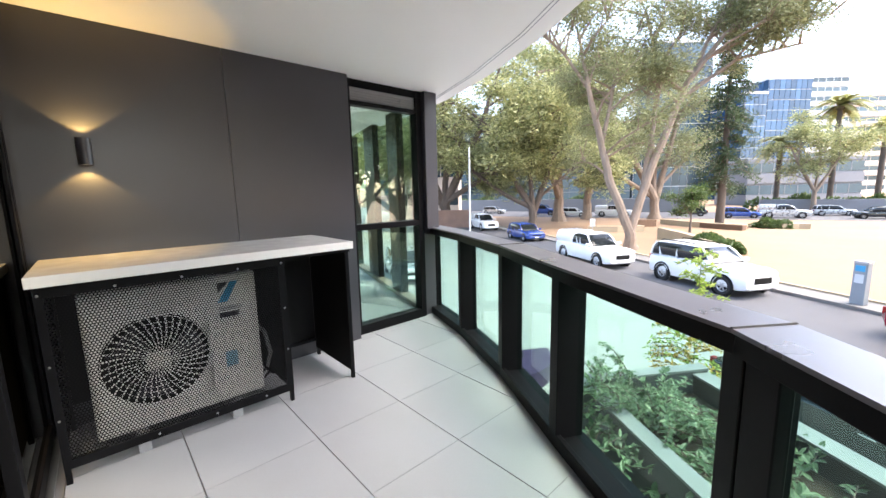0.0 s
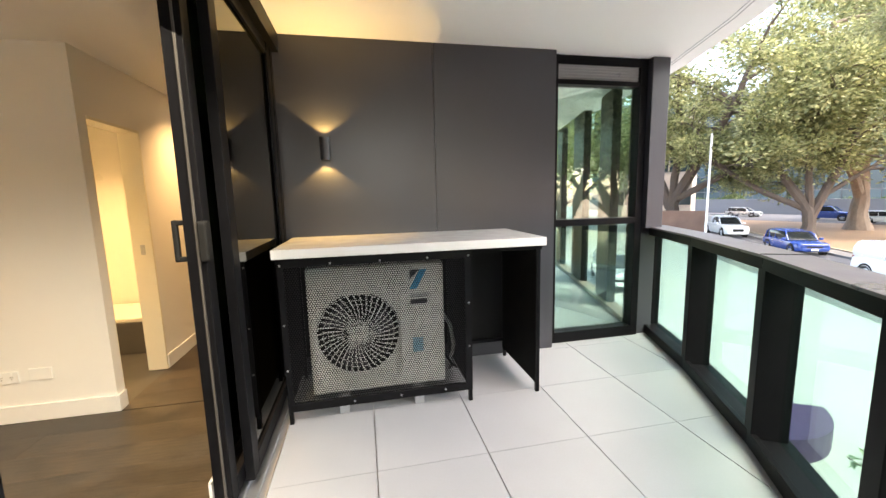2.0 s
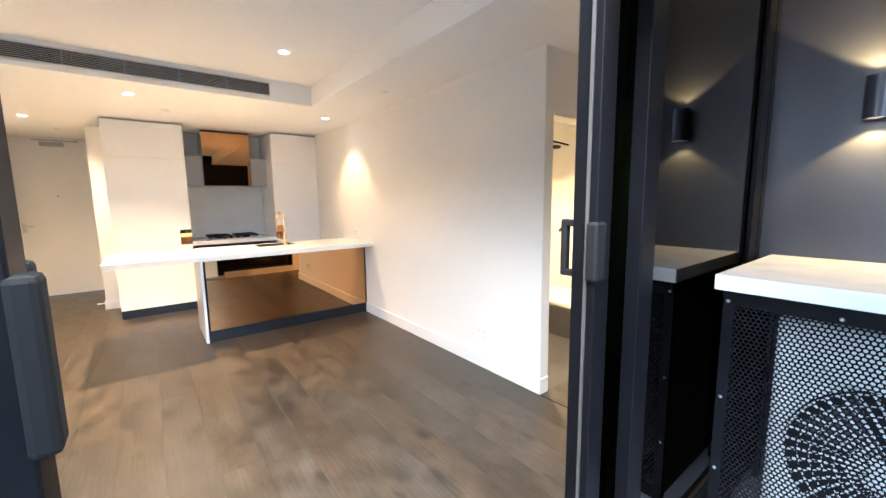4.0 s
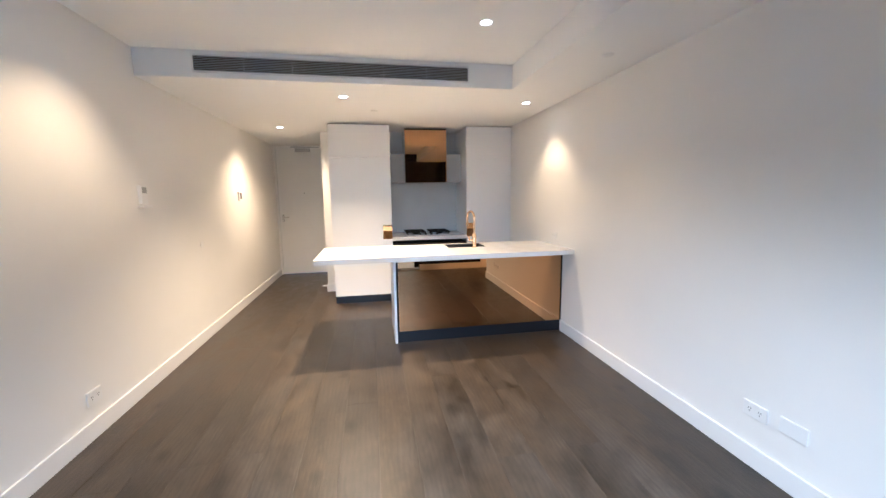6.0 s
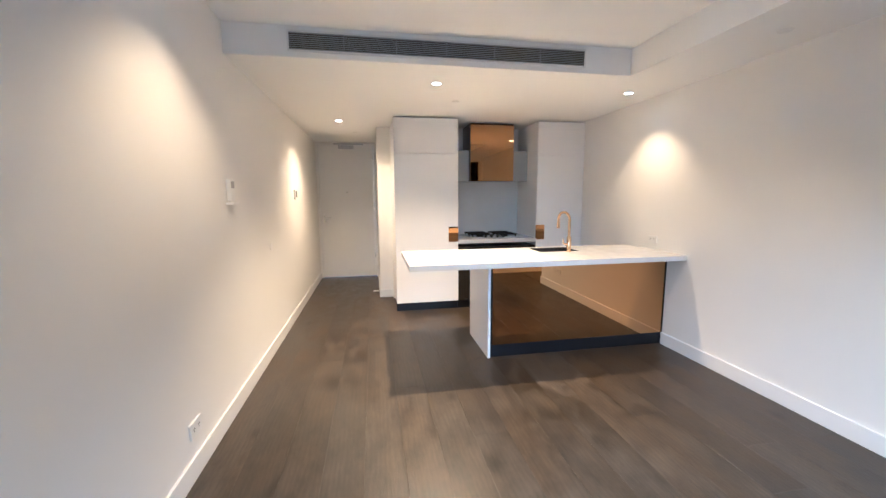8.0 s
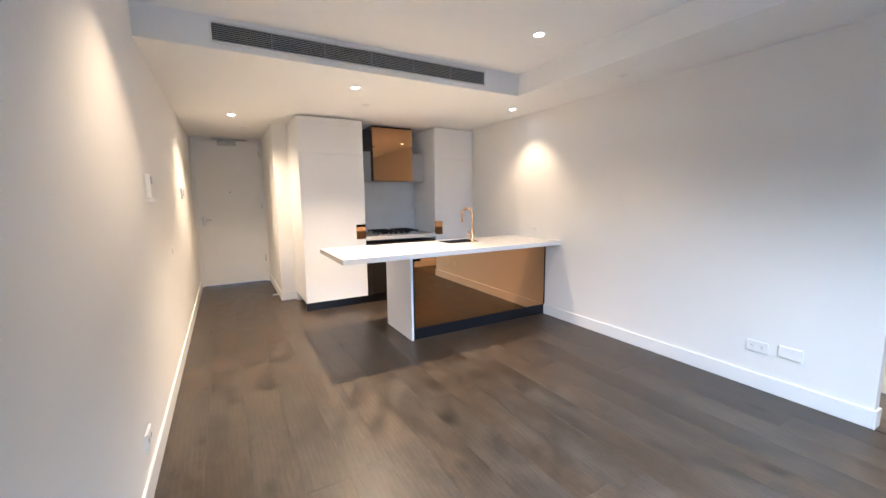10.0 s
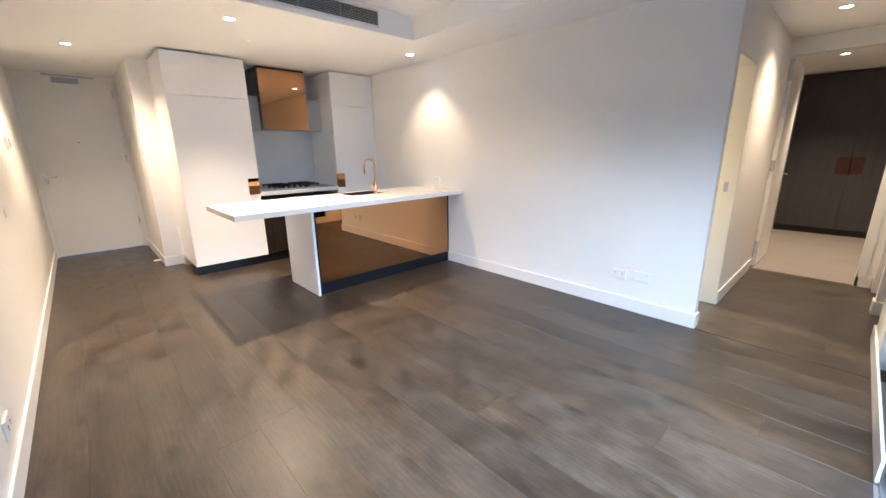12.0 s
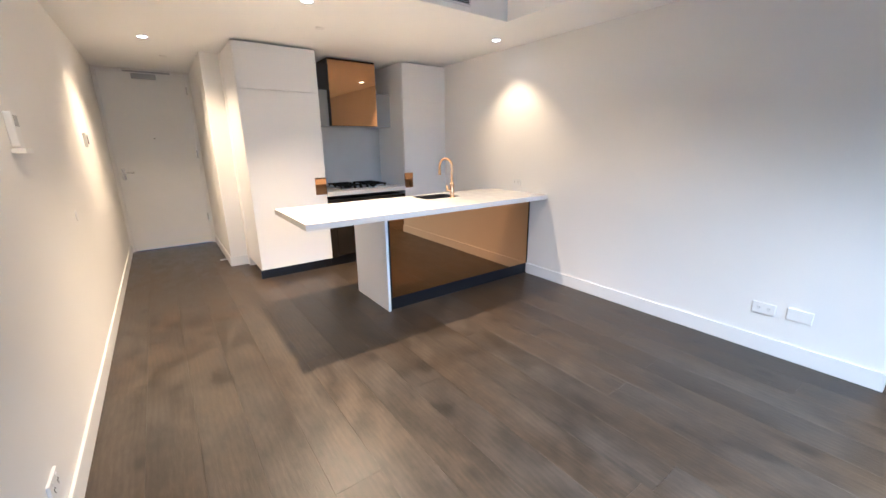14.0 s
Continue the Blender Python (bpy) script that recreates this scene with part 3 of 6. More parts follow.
def perforated(x0, x1, z0, z1, y, pitch, hole):
    """A sheet with staggered round holes."""
    rows, cols = int((z1 - z0) / (pitch * 0.9)), int((x1 - x0) / pitch)
    dx, dz = (x1 - x0) / cols, (z1 - z0) / rows
    v, f = [], []
    ring = [(math.cos(a) * hole, math.sin(a) * hole) for a in (math.pi * (0.25 + k * 0.5 / 2) for k in range(8))]
    for r in range(rows):
        for c in range(cols + (r % 2)):
            cx, cz = x0 + (c + (0.5 if r % 2 == 0 else 0.0)) * dx, z0 + (r + 0.5) * dz
            hx, hz = dx / 2, dz / 2
            out = [(hx, hz), (0, hz), (-hx, hz), (-hx, 0), (-hx, -hz), (0, -hz), (hx, -hz), (hx, 0)]
            k = len(v)
            v += [(min(max(cx + a, x0), x1), y, cz + e) for a, e in out] + [(min(max(cx + a, x0), x1), y, cz + e) for a, e in ring]
            f += [(k + i, k + (i + 1) % 8, k + 8 + (i + 1) % 8, k + 8 + i) for i in range(8)]
    return Builder().add(v, f)


perforated(X0 + 0.03 + ox, 0.95 + ox, 0.13, 1.008, YM + oy, 0.0150, 0.0055).part("perforated_screen", M["black_metal"], bench, "black perforated steel screen")

ac = empty("cooling_unit", (0.375, 3.0, 0), "white outdoor air-conditioning unit with a round fan grille", "air conditioner")


def apart_(name, mat, *boxes, label=""):
    b = Builder()
    for a in boxes:
        b.box(*a)
    b.turned(Matrix.Translation((-0.375, -3.0, 0)))
    return b.part(name, mat, ac, label)


YA = 2.80
apart_("casing", M["ac_white"], (-0.065, YA, 0.13, 0.82, 3.16, 0.975, 0.012))
fx, fz, fr_ = 0.248 - 0.375, 0.53, 0.262
# no hollow in the casing: a flat black disc paints the fan opening's shade
Builder().lathe([(0.0, -0.202), (0.268, -0.202), (0.268, -0.196)], 40, "y", (fx, 0, fz)).part("fan_recess", M["soft_black"], ac, "flat black disc for the shade behind the fan")
for k in range(40):
    b = Builder()
    a = 2 * math.pi * k / 40
    pts = []
    for j in range(7):
        r = 0.045 + (fr_ - 0.045) * j / 6
        aa = a + 0.26 * j / 6
        pts.append((fx + r * math.cos(aa), YA - 3.0 - 0.022 + 0.012 * (j / 6) ** 2, fz + r * math.sin(aa)))
    b.tube(pts, [0.0028 + 0.0030 * j / 6 for j in range(7)], 5)
    b.part("grille_vane", M["ac_white"], ac)
b = Builder()
for r in (0.075, 0.105, 0.135, 0.165, 0.195, 0.225, fr_):
    pts = [(fx + r * math.cos(2 * math.pi * k / 40), YA - 3.0 - 0.018, fz + r * math.sin(2 * math.pi * k / 40)) for k in range(41)]
    b.tube(pts, 0.0035 if r == fr_ else 0.002, 4)
b.part("grille_ring", M["ac_white"], ac)
Builder().box(fx - 0.058, YA - 3.03, fz - 0.05, fx + 0.058, YA - 3.012, fz + 0.05, 0.012).part("grille_hub", M["ac_white"], ac)
b = Builder()
for k in range(3):
    a0 = 2 * math.pi * k / 3
    pts = [(fx + r * math.cos(a0 + s), YA - 3.0 - 0.007, fz + r * math.sin(a0 + s)) for r, s in ((0.05, 0), (0.25, -0.1), (0.25, 0.75), (0.05, 0.5))]
    b.add(pts + [(x, y + 0.002, z) for x, y, z in pts], [(0, 1, 2, 3), (7, 6, 5, 4), (0, 4, 5, 1), (1, 5, 6, 2), (2, 6, 7, 3), (3, 7, 4, 0)])
b.part("fan_blade", M["dark_print"], ac)
b = Builder()
for x0, z0, x1, z1 in ((-0.04, 0.235, 0.535, 0.255), (-0.04, 0.79, 0.535, 0.81), (-0.04, 0.255, -0.022, 0.79), (0.517, 0.255, 0.535, 0.79)):
    b.box(x0 - 0.375, YA - 3.02, z0, x1 - 0.375, YA - 3.0, z1, 0.003)
b.part("grille_frame", M["ac_white"], ac)
b = Builder().add([(0.59 - 0.375, YA - 3.002, 0.93), (0.66 - 0.375, YA - 3.002, 0.93), (0.59 - 0.375, YA - 3.002, 0.86)], [(0, 2, 1)])
b.part("badge", M["dark_print"], ac)
b = Builder().add([(0.585 - 0.375, YA - 3.0025, 0.80), (0.64 - 0.375, YA - 3.0025, 0.80), (0.71 - 0.375, YA - 3.0025, 0.93), (0.665 - 0.375, YA - 3.0025, 0.93)], [(0, 1, 2, 3)])
b.part("badge", M["blue_print"], ac)
for z, w, h in ((0.745, 0.13, 0.022), (0.695, 0.115, 0.035)):
    apart_("badge", M["dark_print"] if h > 0.03 else M["grey_metal"], (0.59, YA - 0.003, z, 0.59 + w, YA - 0.001, z + h))
apart_("rating_label", M["pale_blue_print"], (0.60, YA - 0.003, 0.36, 0.67, YA - 0.001, 0.46))
apart_("foot", M["grey_metal"], (0.10, YA - 0.03, 0.0, 0.16, 3.2, 0.13))
apart_("foot", M["grey_metal"], (0.60, YA - 0.03, 0.0, 0.66, 3.2, 0.13))
Builder().tube([(0.82 - 0.375, -0.1, 0.25), (0.87 - 0.375, -0.12, 0.24), (0.90 - 0.375, -0.13, 0.35), (0.88 - 0.375, -0.1, 0.5), (0.85 - 0.375, 0.0, 0.55)], 0.014, 8).part("pipe", M["grey_metal"], ac)
Builder().tube([(0.82 - 0.375, -0.12, 0.30), (0.88 - 0.375, -0.15, 0.22), (0.92 - 0.375, -0.12, 0.18), (0.93 - 0.375, 0.05, 0.12), (0.93 - 0.375, 0.2, 0.02)], 0.009, 8).part("pipe", M["soft_black"], ac)

# ---- kitchen ----
def cupboard(name, y0, y1, handle_side, label):
    """A full-height cupboard with an upper and a lower door and a bronze finger pull."""
    root = empty(name, (-5.97, (y0 + y1) / 2, 0), label, "cupboard")
    yc = (y0 + y1) / 2

    def bx(nm, mat, *a, lab="", par=None, c=0.0):
        b = Builder().box(*a, c)
        b.turned(Matrix.Translation((5.97, -yc, 0)))
        ob = b.part(nm, mat, par or root, lab)
        return ob
    bx("body", M["white_laminate"], -6.319, y0, 0.11, -5.652, y1, 2.362)
    bx("door", M["white_laminate"], -5.65, y0 + 0.002, 1.945, -5.63, y1 - 0.002, 2.36, c=0.0015)
    if handle_side > 0:
        hy0, hy1 = y1 - 0.125, y1
    else:
        hy0, hy1 = y0, y0 + 0.115
    a0, a1 = y0 + 0.002, y1 - 0.002
    if handle_side > 0:
        outline = [(a0, 0.115), (a1, 0.115), (a1, 0.872), (hy0, 0.872), (hy0, 1.062), (a1, 1.062), (a1, 1.941), (a0, 1.941)]
    else:
        outline = [(a0, 0.115), (a1, 0.115), (a1, 1.941), (a0, 1.941), (a0, 1.062), (hy1, 1.062), (hy1, 0.872), (a0, 0.872)]
    b = Builder().prism(outline, 0.0, 0.02)
    b.v = [(-5.65 + z, x, y) for x, y, z in b.v]
    b.turned(Matrix.Translation((5.97, -yc, 0)))
    lower = b.part("door", M["white_laminate"], root)
    bx("finger_pull", M["bronze_mirror"], -5.65, hy0 + 0.001, 0.873, -5.627, hy1 - 0.001, 1.061, lab="bronze mirror finger pull", par=lower)
    bx("kickboard", M["kick_black"], -5.72, y0, 0.0, -5.69, y1, 0.108)
    return root


cupboard("tall_cupboard", 0.73, 1.512, 1, "tall white two-door kitchen cupboard with a bronze finger pull")
cupboard("tall_cupboard", 2.545, 3.186, -1, "tall white kitchen cupboard beside the side wall")

cook = empty("cooking_bench", (-5.97, 2.03, 0), "kitchen base unit with dark oven front and white stone top", "base cabinet")


def cpart(name, mat, *boxes, label=""):
    b = Builder()
    for a in boxes:
        b.box(*a)
    b.turned(Matrix.Translation((5.97, -2.03, 0)))
    return b.part(name, mat, cook, label)


cpart("body", M["kick_black"], (-6.319, 1.513, 0.11, -5.66, 2.544, 0.80))
cpart("oven_door", M["dark_glass"], (-5.66, 1.60, 0.13, -5.635, 2.46, 0.70, 0.003), label="dark bronze glass oven door")
cpart("control_panel", M["dark_glass"], (-5.66, 1.60, 0.705, -5.635, 2.46, 0.80, 0.003))
cpart("oven_handle", M["grey_metal"], (-5.62, 1.75, 0.665, -5.605, 2.31, 0.68, 0.004))
cpart("filler", M["dark_glass"], (-5.66, 1.513, 0.11, -5.64, 1.597, 0.80))
cpart("filler", M["dark_glass"], (-5.66, 2.463, 0.11, -5.64, 2.544, 0.80))
cpart("kickboard", M["kick_black"], (-5.72, 1.513, 0.0, -5.69, 2.544, 0.108))
top = Builder().box(-6.319, 1.513, 0.845, -5.622, 2.544, 0.895, 0.003).thing("cooktop_counter", M["splash_stone"], "grey-white stone counter under the cooktop", "countertop")
structure("splashback", M["splash_stone"], Builder().box(-6.322, 1.513, 0.895, -6.30, 2.544, 1.66), "pale grey stone splashback", "splashback")

hob = empty("gas_cooktop", (-5.95, 2.02, 0.895), "black cast iron gas cooktop on the counter", "cooktop")
Builder().box(-0.24, -0.30, 0.0, 0.24, 0.30, 0.012, 0.004).part("glass_base", M["grey_metal"], hob)
for gx, gy in ((-0.11, -0.17), (0.11, -0.17), (-0.11, 0.17), (0.11, 0.17)):
    burner = Builder().cyl(0.045, 0.012, 0.03, 16, "z", (gx, gy, 0)).part("burner", M["soft_black"], hob, "", True)
    b = Builder()
    for s in (-0.085, 0.0, 0.085):
        b.box(gx - 0.1, gy + s - 0.006, 0.036, gx + 0.1, gy + s + 0.006, 0.05).box(gx + s - 0.006, gy - 0.14, 0.038, gx + s + 0.006, gy + 0.14, 0.052)
    for sx in (-0.09, 0.09):
        for sy in (-0.12, 0.12):
            b.box(gx + sx - 0.006, gy + sy - 0.006, 0.012, gx + sx + 0.006, gy + sy + 0.006, 0.05)
    b.part("trivet", M["soft_black"], hob)
for k in range(4):
    Builder().cyl(0.017, 0.012, 0.034, 12, "z", (0.215, -0.12 + 0.08 * k, 0)).part("knob", M["soft_black"], hob, "", True)

hood = empty("range_hood", (-6.1, 2.03, 1.63), "bronze mirror range hood between grey wall boxes", "range hood")
Builder().box(-0.22, -0.30, 0.0, 0.21, 0.285, 0.735).part("hood_body", M["dark_glass"], hood)
Builder().box(0.211, -0.30, 0.004, 0.222, 0.285, 0.715, 0.001).part("front_panel", M["bronze_mirror"], hood, "polished bronze mirror panel")
for y0, y1 in ((-0.515, -0.302), (0.287, 0.513)):
    Builder().box(-0.22, y0, 0.0, 0.14, y1, 0.40, 0.002).part("side_box", M["grey_laminate"], hood, "plain grey cabinet box")

isl = empty("kitchen_island", (-4.4, 2.3, 0), "kitchen island base clad in bronze mirror with a white end panel", "kitchen island")


def ipart(name, mat, *boxes, label="", c=0.0):
    b = Builder()
    for a in boxes:
        b.box(*a, c)
    b.turned(Matrix.Translation((4.4, -2.3, 0)))
    return b.part(name, mat, isl, label)


ipart("body", M["white_laminate"], (-4.66, 1.46, 0.12, -4.12, 1.99, 0.85), (-4.66, 2.46, 0.12, -4.12, 3.188, 0.85), (-4.66, 1.99, 0.12, -4.12, 2.46, 0.62))
ipart("kickboard", M["kick_black"], (-4.63, 1.46, 0.0, -4.115, 3.188, 0.115))
ipart("mirror_panel", M["bronze_mirror"], (-4.118, 1.475, 0.118, -4.100, 3.172, 0.852), label="bronze mirror front panel")
ipart("end_panel", M["white_laminate"], (-4.73, 1.432, 0.0, -4.092, 1.456, 0.853), c=0.002)
ipart("edge_strip", M["soft_black"], (-4.112, 1.458, 0.118, -4.098, 1.474, 0.852))
ipart("edge_strip", M["soft_black"], (-4.112, 3.173, 0.118, -4.098, 3.189, 0.852))

SX0, SX1, SY0, SY1 = -4.655, -4.365, 2.03, 2.44
outer = [(-4.71, 0.732), (-3.868, 0.732), (-3.868, 3.189), (-4.71, 3.189)]
inner = [(SX0, SY0), (SX1, SY0), (SX1, SY1), (SX0, SY1)]
verts = [(x, y, z) for z in (0.855, 0.90) for ring in (outer, inner) for x, y in ring]
faces = []
for i in range(4):
    j = (i + 1) % 4
    faces += [(i, j, 4 + j, 4 + i), (8 + i, 8 + j, 12 + j, 12 + i), (i, j, 8 + j, 8 + i), (4 + i, 4 + j, 12 + j, 12 + i)]
b = Builder().add(verts, faces)
b.thing("island_benchtop", M["stone_white"], "long white stone island benchtop with an overhanging end", "countertop")
sink = empty("kitchen_sink", (-4.51, 2.235, 0.900), "small undermount steel sink in the island top", "sink")
b = Builder()
hx, hy = 0.1445, 0.2045
b.box(-hx, -hy, -0.20, hx, hy, -0.19).box(-hx, -hy, -0.19, -hx + 0.006, hy, -0.002).box(hx - 0.006, -hy, -0.19, hx, hy, -0.002).box(-hx, -hy, -0.19, hx, -hy + 0.006, -0.002).box(-hx, hy - 0.006, -0.19, hx, hy, -0.002)
b.part("bowl", M["sink_steel"], sink)
Builder().cyl(0.03, -0.19, -0.186, 16).part("drain", M["chrome"], sink)
tap = empty("kitchen_tap", (-4.325, 2.30, 0.90), "tall gooseneck kitchen tap in polished rose gold", "tap")
Builder().lathe([(0.0, 0.0), (0.026, 0.0), (0.026, 0.008), (0.021, 0.012), (0.021, 0.14), (0.014, 0.15), (0.0, 0.15)], 18).part("base", M["brass"], tap, "", True)
pts = [(0, 0, 0.14), (0, 0, 0.30)] + [(-0.075 + 0.075 * math.cos(a), 0.0, 0.30 + 0.075 * math.sin(a)) for a in [math.pi * k / 12 for k in range(1, 13)]] + [(-0.15, 0, 0.235)]
pts = [(x, x * 0.25, z) for x, y, z in pts]
Builder().tube(pts, 0.0115, 12).part("spout", M["brass"], tap, "", True)
Builder().tube([(-0.15, -0.0375, 0.255), (-0.15, -0.0375, 0.215)], 0.014, 12).part("nozzle", M["brass"], tap, "", True)
Builder().tube([(0, -0.018, 0.075), (0, -0.055, 0.08), (0, -0.06, 0.13)], [0.012, 0.009, 0.005], 10).part("lever", M["brass"], tap, "", True)

# ---- air vent on the bulkhead ----
vent = empty("air_vent", (-3.867, 1.03, 2.485), "long black slotted air-conditioning vent in the bulkhead", "air vent")
Builder().box(0.0005, -1.09, -0.056, 0.003, 1.09, 0.056).part("backing", M["soft_black"], vent)
b = Builder().box(0.0, -1.10, 0.056, 0.012, 1.10, 0.068).box(0.0, -1.10, -0.068, 0.012, 1.10, -0.056).box(0.0, -1.10, -0.056, 0.012, -1.088, 0.056).box(0.0, 1.088, -0.056, 0.012, 1.10, 0.056)
b.part("frame", M["trim_paint"], vent)
for k in range(9):
    z = -0.05 + k * 0.0125
    Builder().box(0.003, -1.088, z - 0.0022, 0.011, 1.088, z + 0.0022).part("slat", M["grey_laminate"], vent)
for k in range(1, 6):
    y = -1.088 + 2.176 * k / 6
    Builder().box(0.003, y - 0.003, -0.056, 0.0115, y + 0.003, 0.056).part("divider", M["grey_laminate"], vent)

# ---- doors ----
door = empty("door_4", (XD, 0.03, 0), "plain white flush front door with a lever handle", "door")
door["kind"] = "structure"
Builder().box(-0.06, -0.462, 0.006, -0.018, 0.468, 2.345, 0.002).part("leaf", M["trim_paint"], door)
b = Builder().box(-0.15, -0.476, 0, 0.006, -0.464, 2.36).box(-0.15, 0.470, 0, 0.006, 0.484, 2.36).box(-0.15, -0.464, 2.347, 0.006, 0.470, 2.36)
b.part("door_frame", M["trim_paint"], door)
b = Builder().box(-0.018, -0.425, 0.99, -0.010, -0.385, 1.13, 0.002)
b.part("lock_plate", M["chrome"], door)
Builder().tube([(-0.012, -0.405, 1.08), (0.035, -0.405, 1.08), (0.04, -0.395, 1.08), (0.04, -0.29, 1.08)], 0.009, 10).part("lever_handle", M["chrome"], door, "", True)
Builder().cyl(0.018, -0.012, 0.012, 14, "x", (0, -0.405, 1.015)).part("lock_cylinder", M["chrome"], door, "", True)
Builder().cyl(0.008, -0.018, -0.014, 10, "x", (0, 0.0, 1.52)).part("peephole", M["soft_black"], door)
for z in (0.35, 1.25, 2.1):
    Builder().box(-0.02, 0.455, z, -0.008, 0.475, z + 0.10, 0.002).part("hinge", M["chrome"], door)
Builder().box(-0.012, -0.12, 2.262, 0.035, 0.14, 2.325, 0.004).part("closer_body", M["grey_metal"], door, "silver overhead door closer")
Builder().box(-0.008, -0.20, 2.34, 0.02, 0.30, 2.358, 0.003).part("closer_arm", M["grey_metal"], door)

bd = empty("door_5", (-1.37, 5.47, 0), "white bedroom door standing open against the side", "door")
bd["kind"] = "structure"
Builder().box(-0.02, 0.0, 0.01, 0.018, 0.80, 2.215, 0.002).part("leaf", M["trim_paint"], bd)
Builder().tube([(0.018, 0.74, 1.02), (0.065, 0.74, 1.02), (0.07, 0.73, 1.02), (0.07, 0.63, 1.02)], 0.009, 10).part("lever_handle", M["chrome"], bd, "", True)
for z in (0.2, 1.1, 2.0):
    Builder().box(-0.012, -0.03, z, 0.016, 0.004, z + 0.1, 0.002).part("hinge", M["chrome"], bd)
b = Builder().box(-1.412, 5.336, 0, -1.395, 5.484, 2.24).box(-0.556, 5.336, 0, -0.538, 5.484, 2.24).box(-1.395, 5.336, 2.222, -0.556, 5.484, 2.24)
b.box(-1.47, 5.332, 0.0, -1.40, 5.35, 2.30).box(-0.55, 5.332, 0.099, -0.49, 5.35, 2.30).box(-1.40, 5.332, 2.238, -0.55, 5.35, 2.30)
structure("door_frame_bedroom", M["trim_paint"], b, "white painted bedroom door frame", "door frame")
b = Builder().box(-1.53, YR + 0.08, 0, HX - 0.004, YR + 0.095, 1.97).box(-1.53, 3.85, 0, HX + 0.006, 3.868, 1.97).box(-1.53, YR + 0.095, 1.952, HX + 0.003, 3.85, 1.972)
structure("door_frame_bathroom", M["cream_paint"], b, "cream white door frame of the bathroom", "door frame")
bt = empty("door_6", (-1.575, 3.31, 0), "cream bathroom door standing open inwards", "door")
bt["kind"] = "structure"
Builder().box(-0.50, -0.02, 0.01, 0.0, 0.018, 1.945, 0.002).part("leaf", M["cream_paint"], bt)
Builder().box(0.105, 0.535, 0.99, 0.135, 0.5405, 1.07).part("strike_plate", M["grey_metal"], bt)

# grey pocket door with a timber pull in the hall
pk = empty("door_7", (-0.37, 4.91, 0), "grey-brown cupboard door with a timber pull", "door")
pk["kind"] = "structure"
Builder().box(-0.02, -0.288, 0.01, 0.02, 0.288, 2.245).part("leaf", M["grey_brown"], pk)
Builder().box(-0.04, -0.20, 0.93, -0.02, -0.17, 1.17, 0.004).part("pull", M["wood_handle"], pk, "timber pull handle")

# wardrobe in the bedroom
wr = empty("wardrobe", (-0.6, 8.5, 0), "dark grey-black timber wardrobe with square copper pulls", "wardrobe")
Builder().box(-0.93, -0.27, 0.1, 1.05, 0.29, 2.37).part("body", M["wardrobe_wood"], wr)
for k, x in enumerate((-0.93, -0.22, 0.49)):
    Builder().box(x + 0.002, -0.292, 0.105, min(x + 0.708, 1.05), -0.272, 2.36, 0.001).part("door", M["wardrobe_wood"], wr)
Builder().box(-0.93, -0.25, 0.0, 1.05, 0.29, 0.098).part("kickboard", M["kick_black"], wr)
for x in (-0.36, -0.215):
    Builder().box(x, -0.302, 0.93, x + 0.135, -0.293, 1.17, 0.002).part("pull", M["copper"], wr, "square copper pull plate")

# bathroom: shower rose, tap, bath hob
b = Builder().box(-3.4, 4.3, 0.0, -1.75, 4.98, 0.30)
hobb = b.thing("bath_hob", M["dark_tile"], "dark tiled ledge of the bathroom", "bath ledge")
Builder().box(-3.38, 4.32, 0.30, -1.77, 4.96, 0.34, 0.01).part("ledge_top", M["bath_tile"], hobb, "cream ledge top")
sh = empty("shower_rose", (-2.45, 5.0, 1.95), "dark round shower rose on a wall arm", "shower head")
Builder().tube([(0, 0, 0.06), (0, -0.3, 0.08), (0, -0.33, 0.03)], 0.01, 8).part("arm", M["soft_black"], sh)
Builder().cyl(0.11, 0.0, 0.02, 20, "z", (0, -0.33, 0)).part("head", M["soft_black"], sh)
tp = empty("bath_tap", (-2.4, 5.0, 1.05), "dark wall-mounted bath tap", "tap")
Builder().tube([(0, 0, 0), (0, -0.18, 0), (0, -0.2, -0.03)], 0.013, 8).part("spout", M["soft_black"], tp)

# ---- wall and ceiling fittings ----
def plate(x, y, z, w, h, face, label, category, extra=None, group=""):
    """A plate on a wall; face: +1 looks to +y, -1 to -y."""
    root = empty("wall_plate" if category != "power socket" else "power_socket", (x, y, z), label, category, group)
    Builder().box(-w / 2, min(0, face * 0.011), -h / 2, w / 2, max(0, face * 0.011), h / 2, 0.002).part("cover", M["white_plastic"], root)
    if extra == "socket":
        for s in (-1, 1):
            for dx, dz, r in ((-0.006, 0.006, 20), (0.006, 0.006, -20), (0, -0.008, 0)):
                bb = Builder().box(-0.0012, -0.001, -0.004, 0.0012, 0.001, 0.004).turned(pose(s * w * 0.22 + dx, face * 0.0115, dz, 0, r, 0))
                bb.part("slot", M["soft_black"], root)
        for s in (-1, 1):
            Builder().box(s * w * 0.22 - 0.005, min(face * 0.010, face * 0.014), h * 0.25, s * w * 0.22 + 0.005, max(face * 0.010, face * 0.014), h * 0.25 + 0.012).part("rocker", M["white_plastic"], root)
    return root


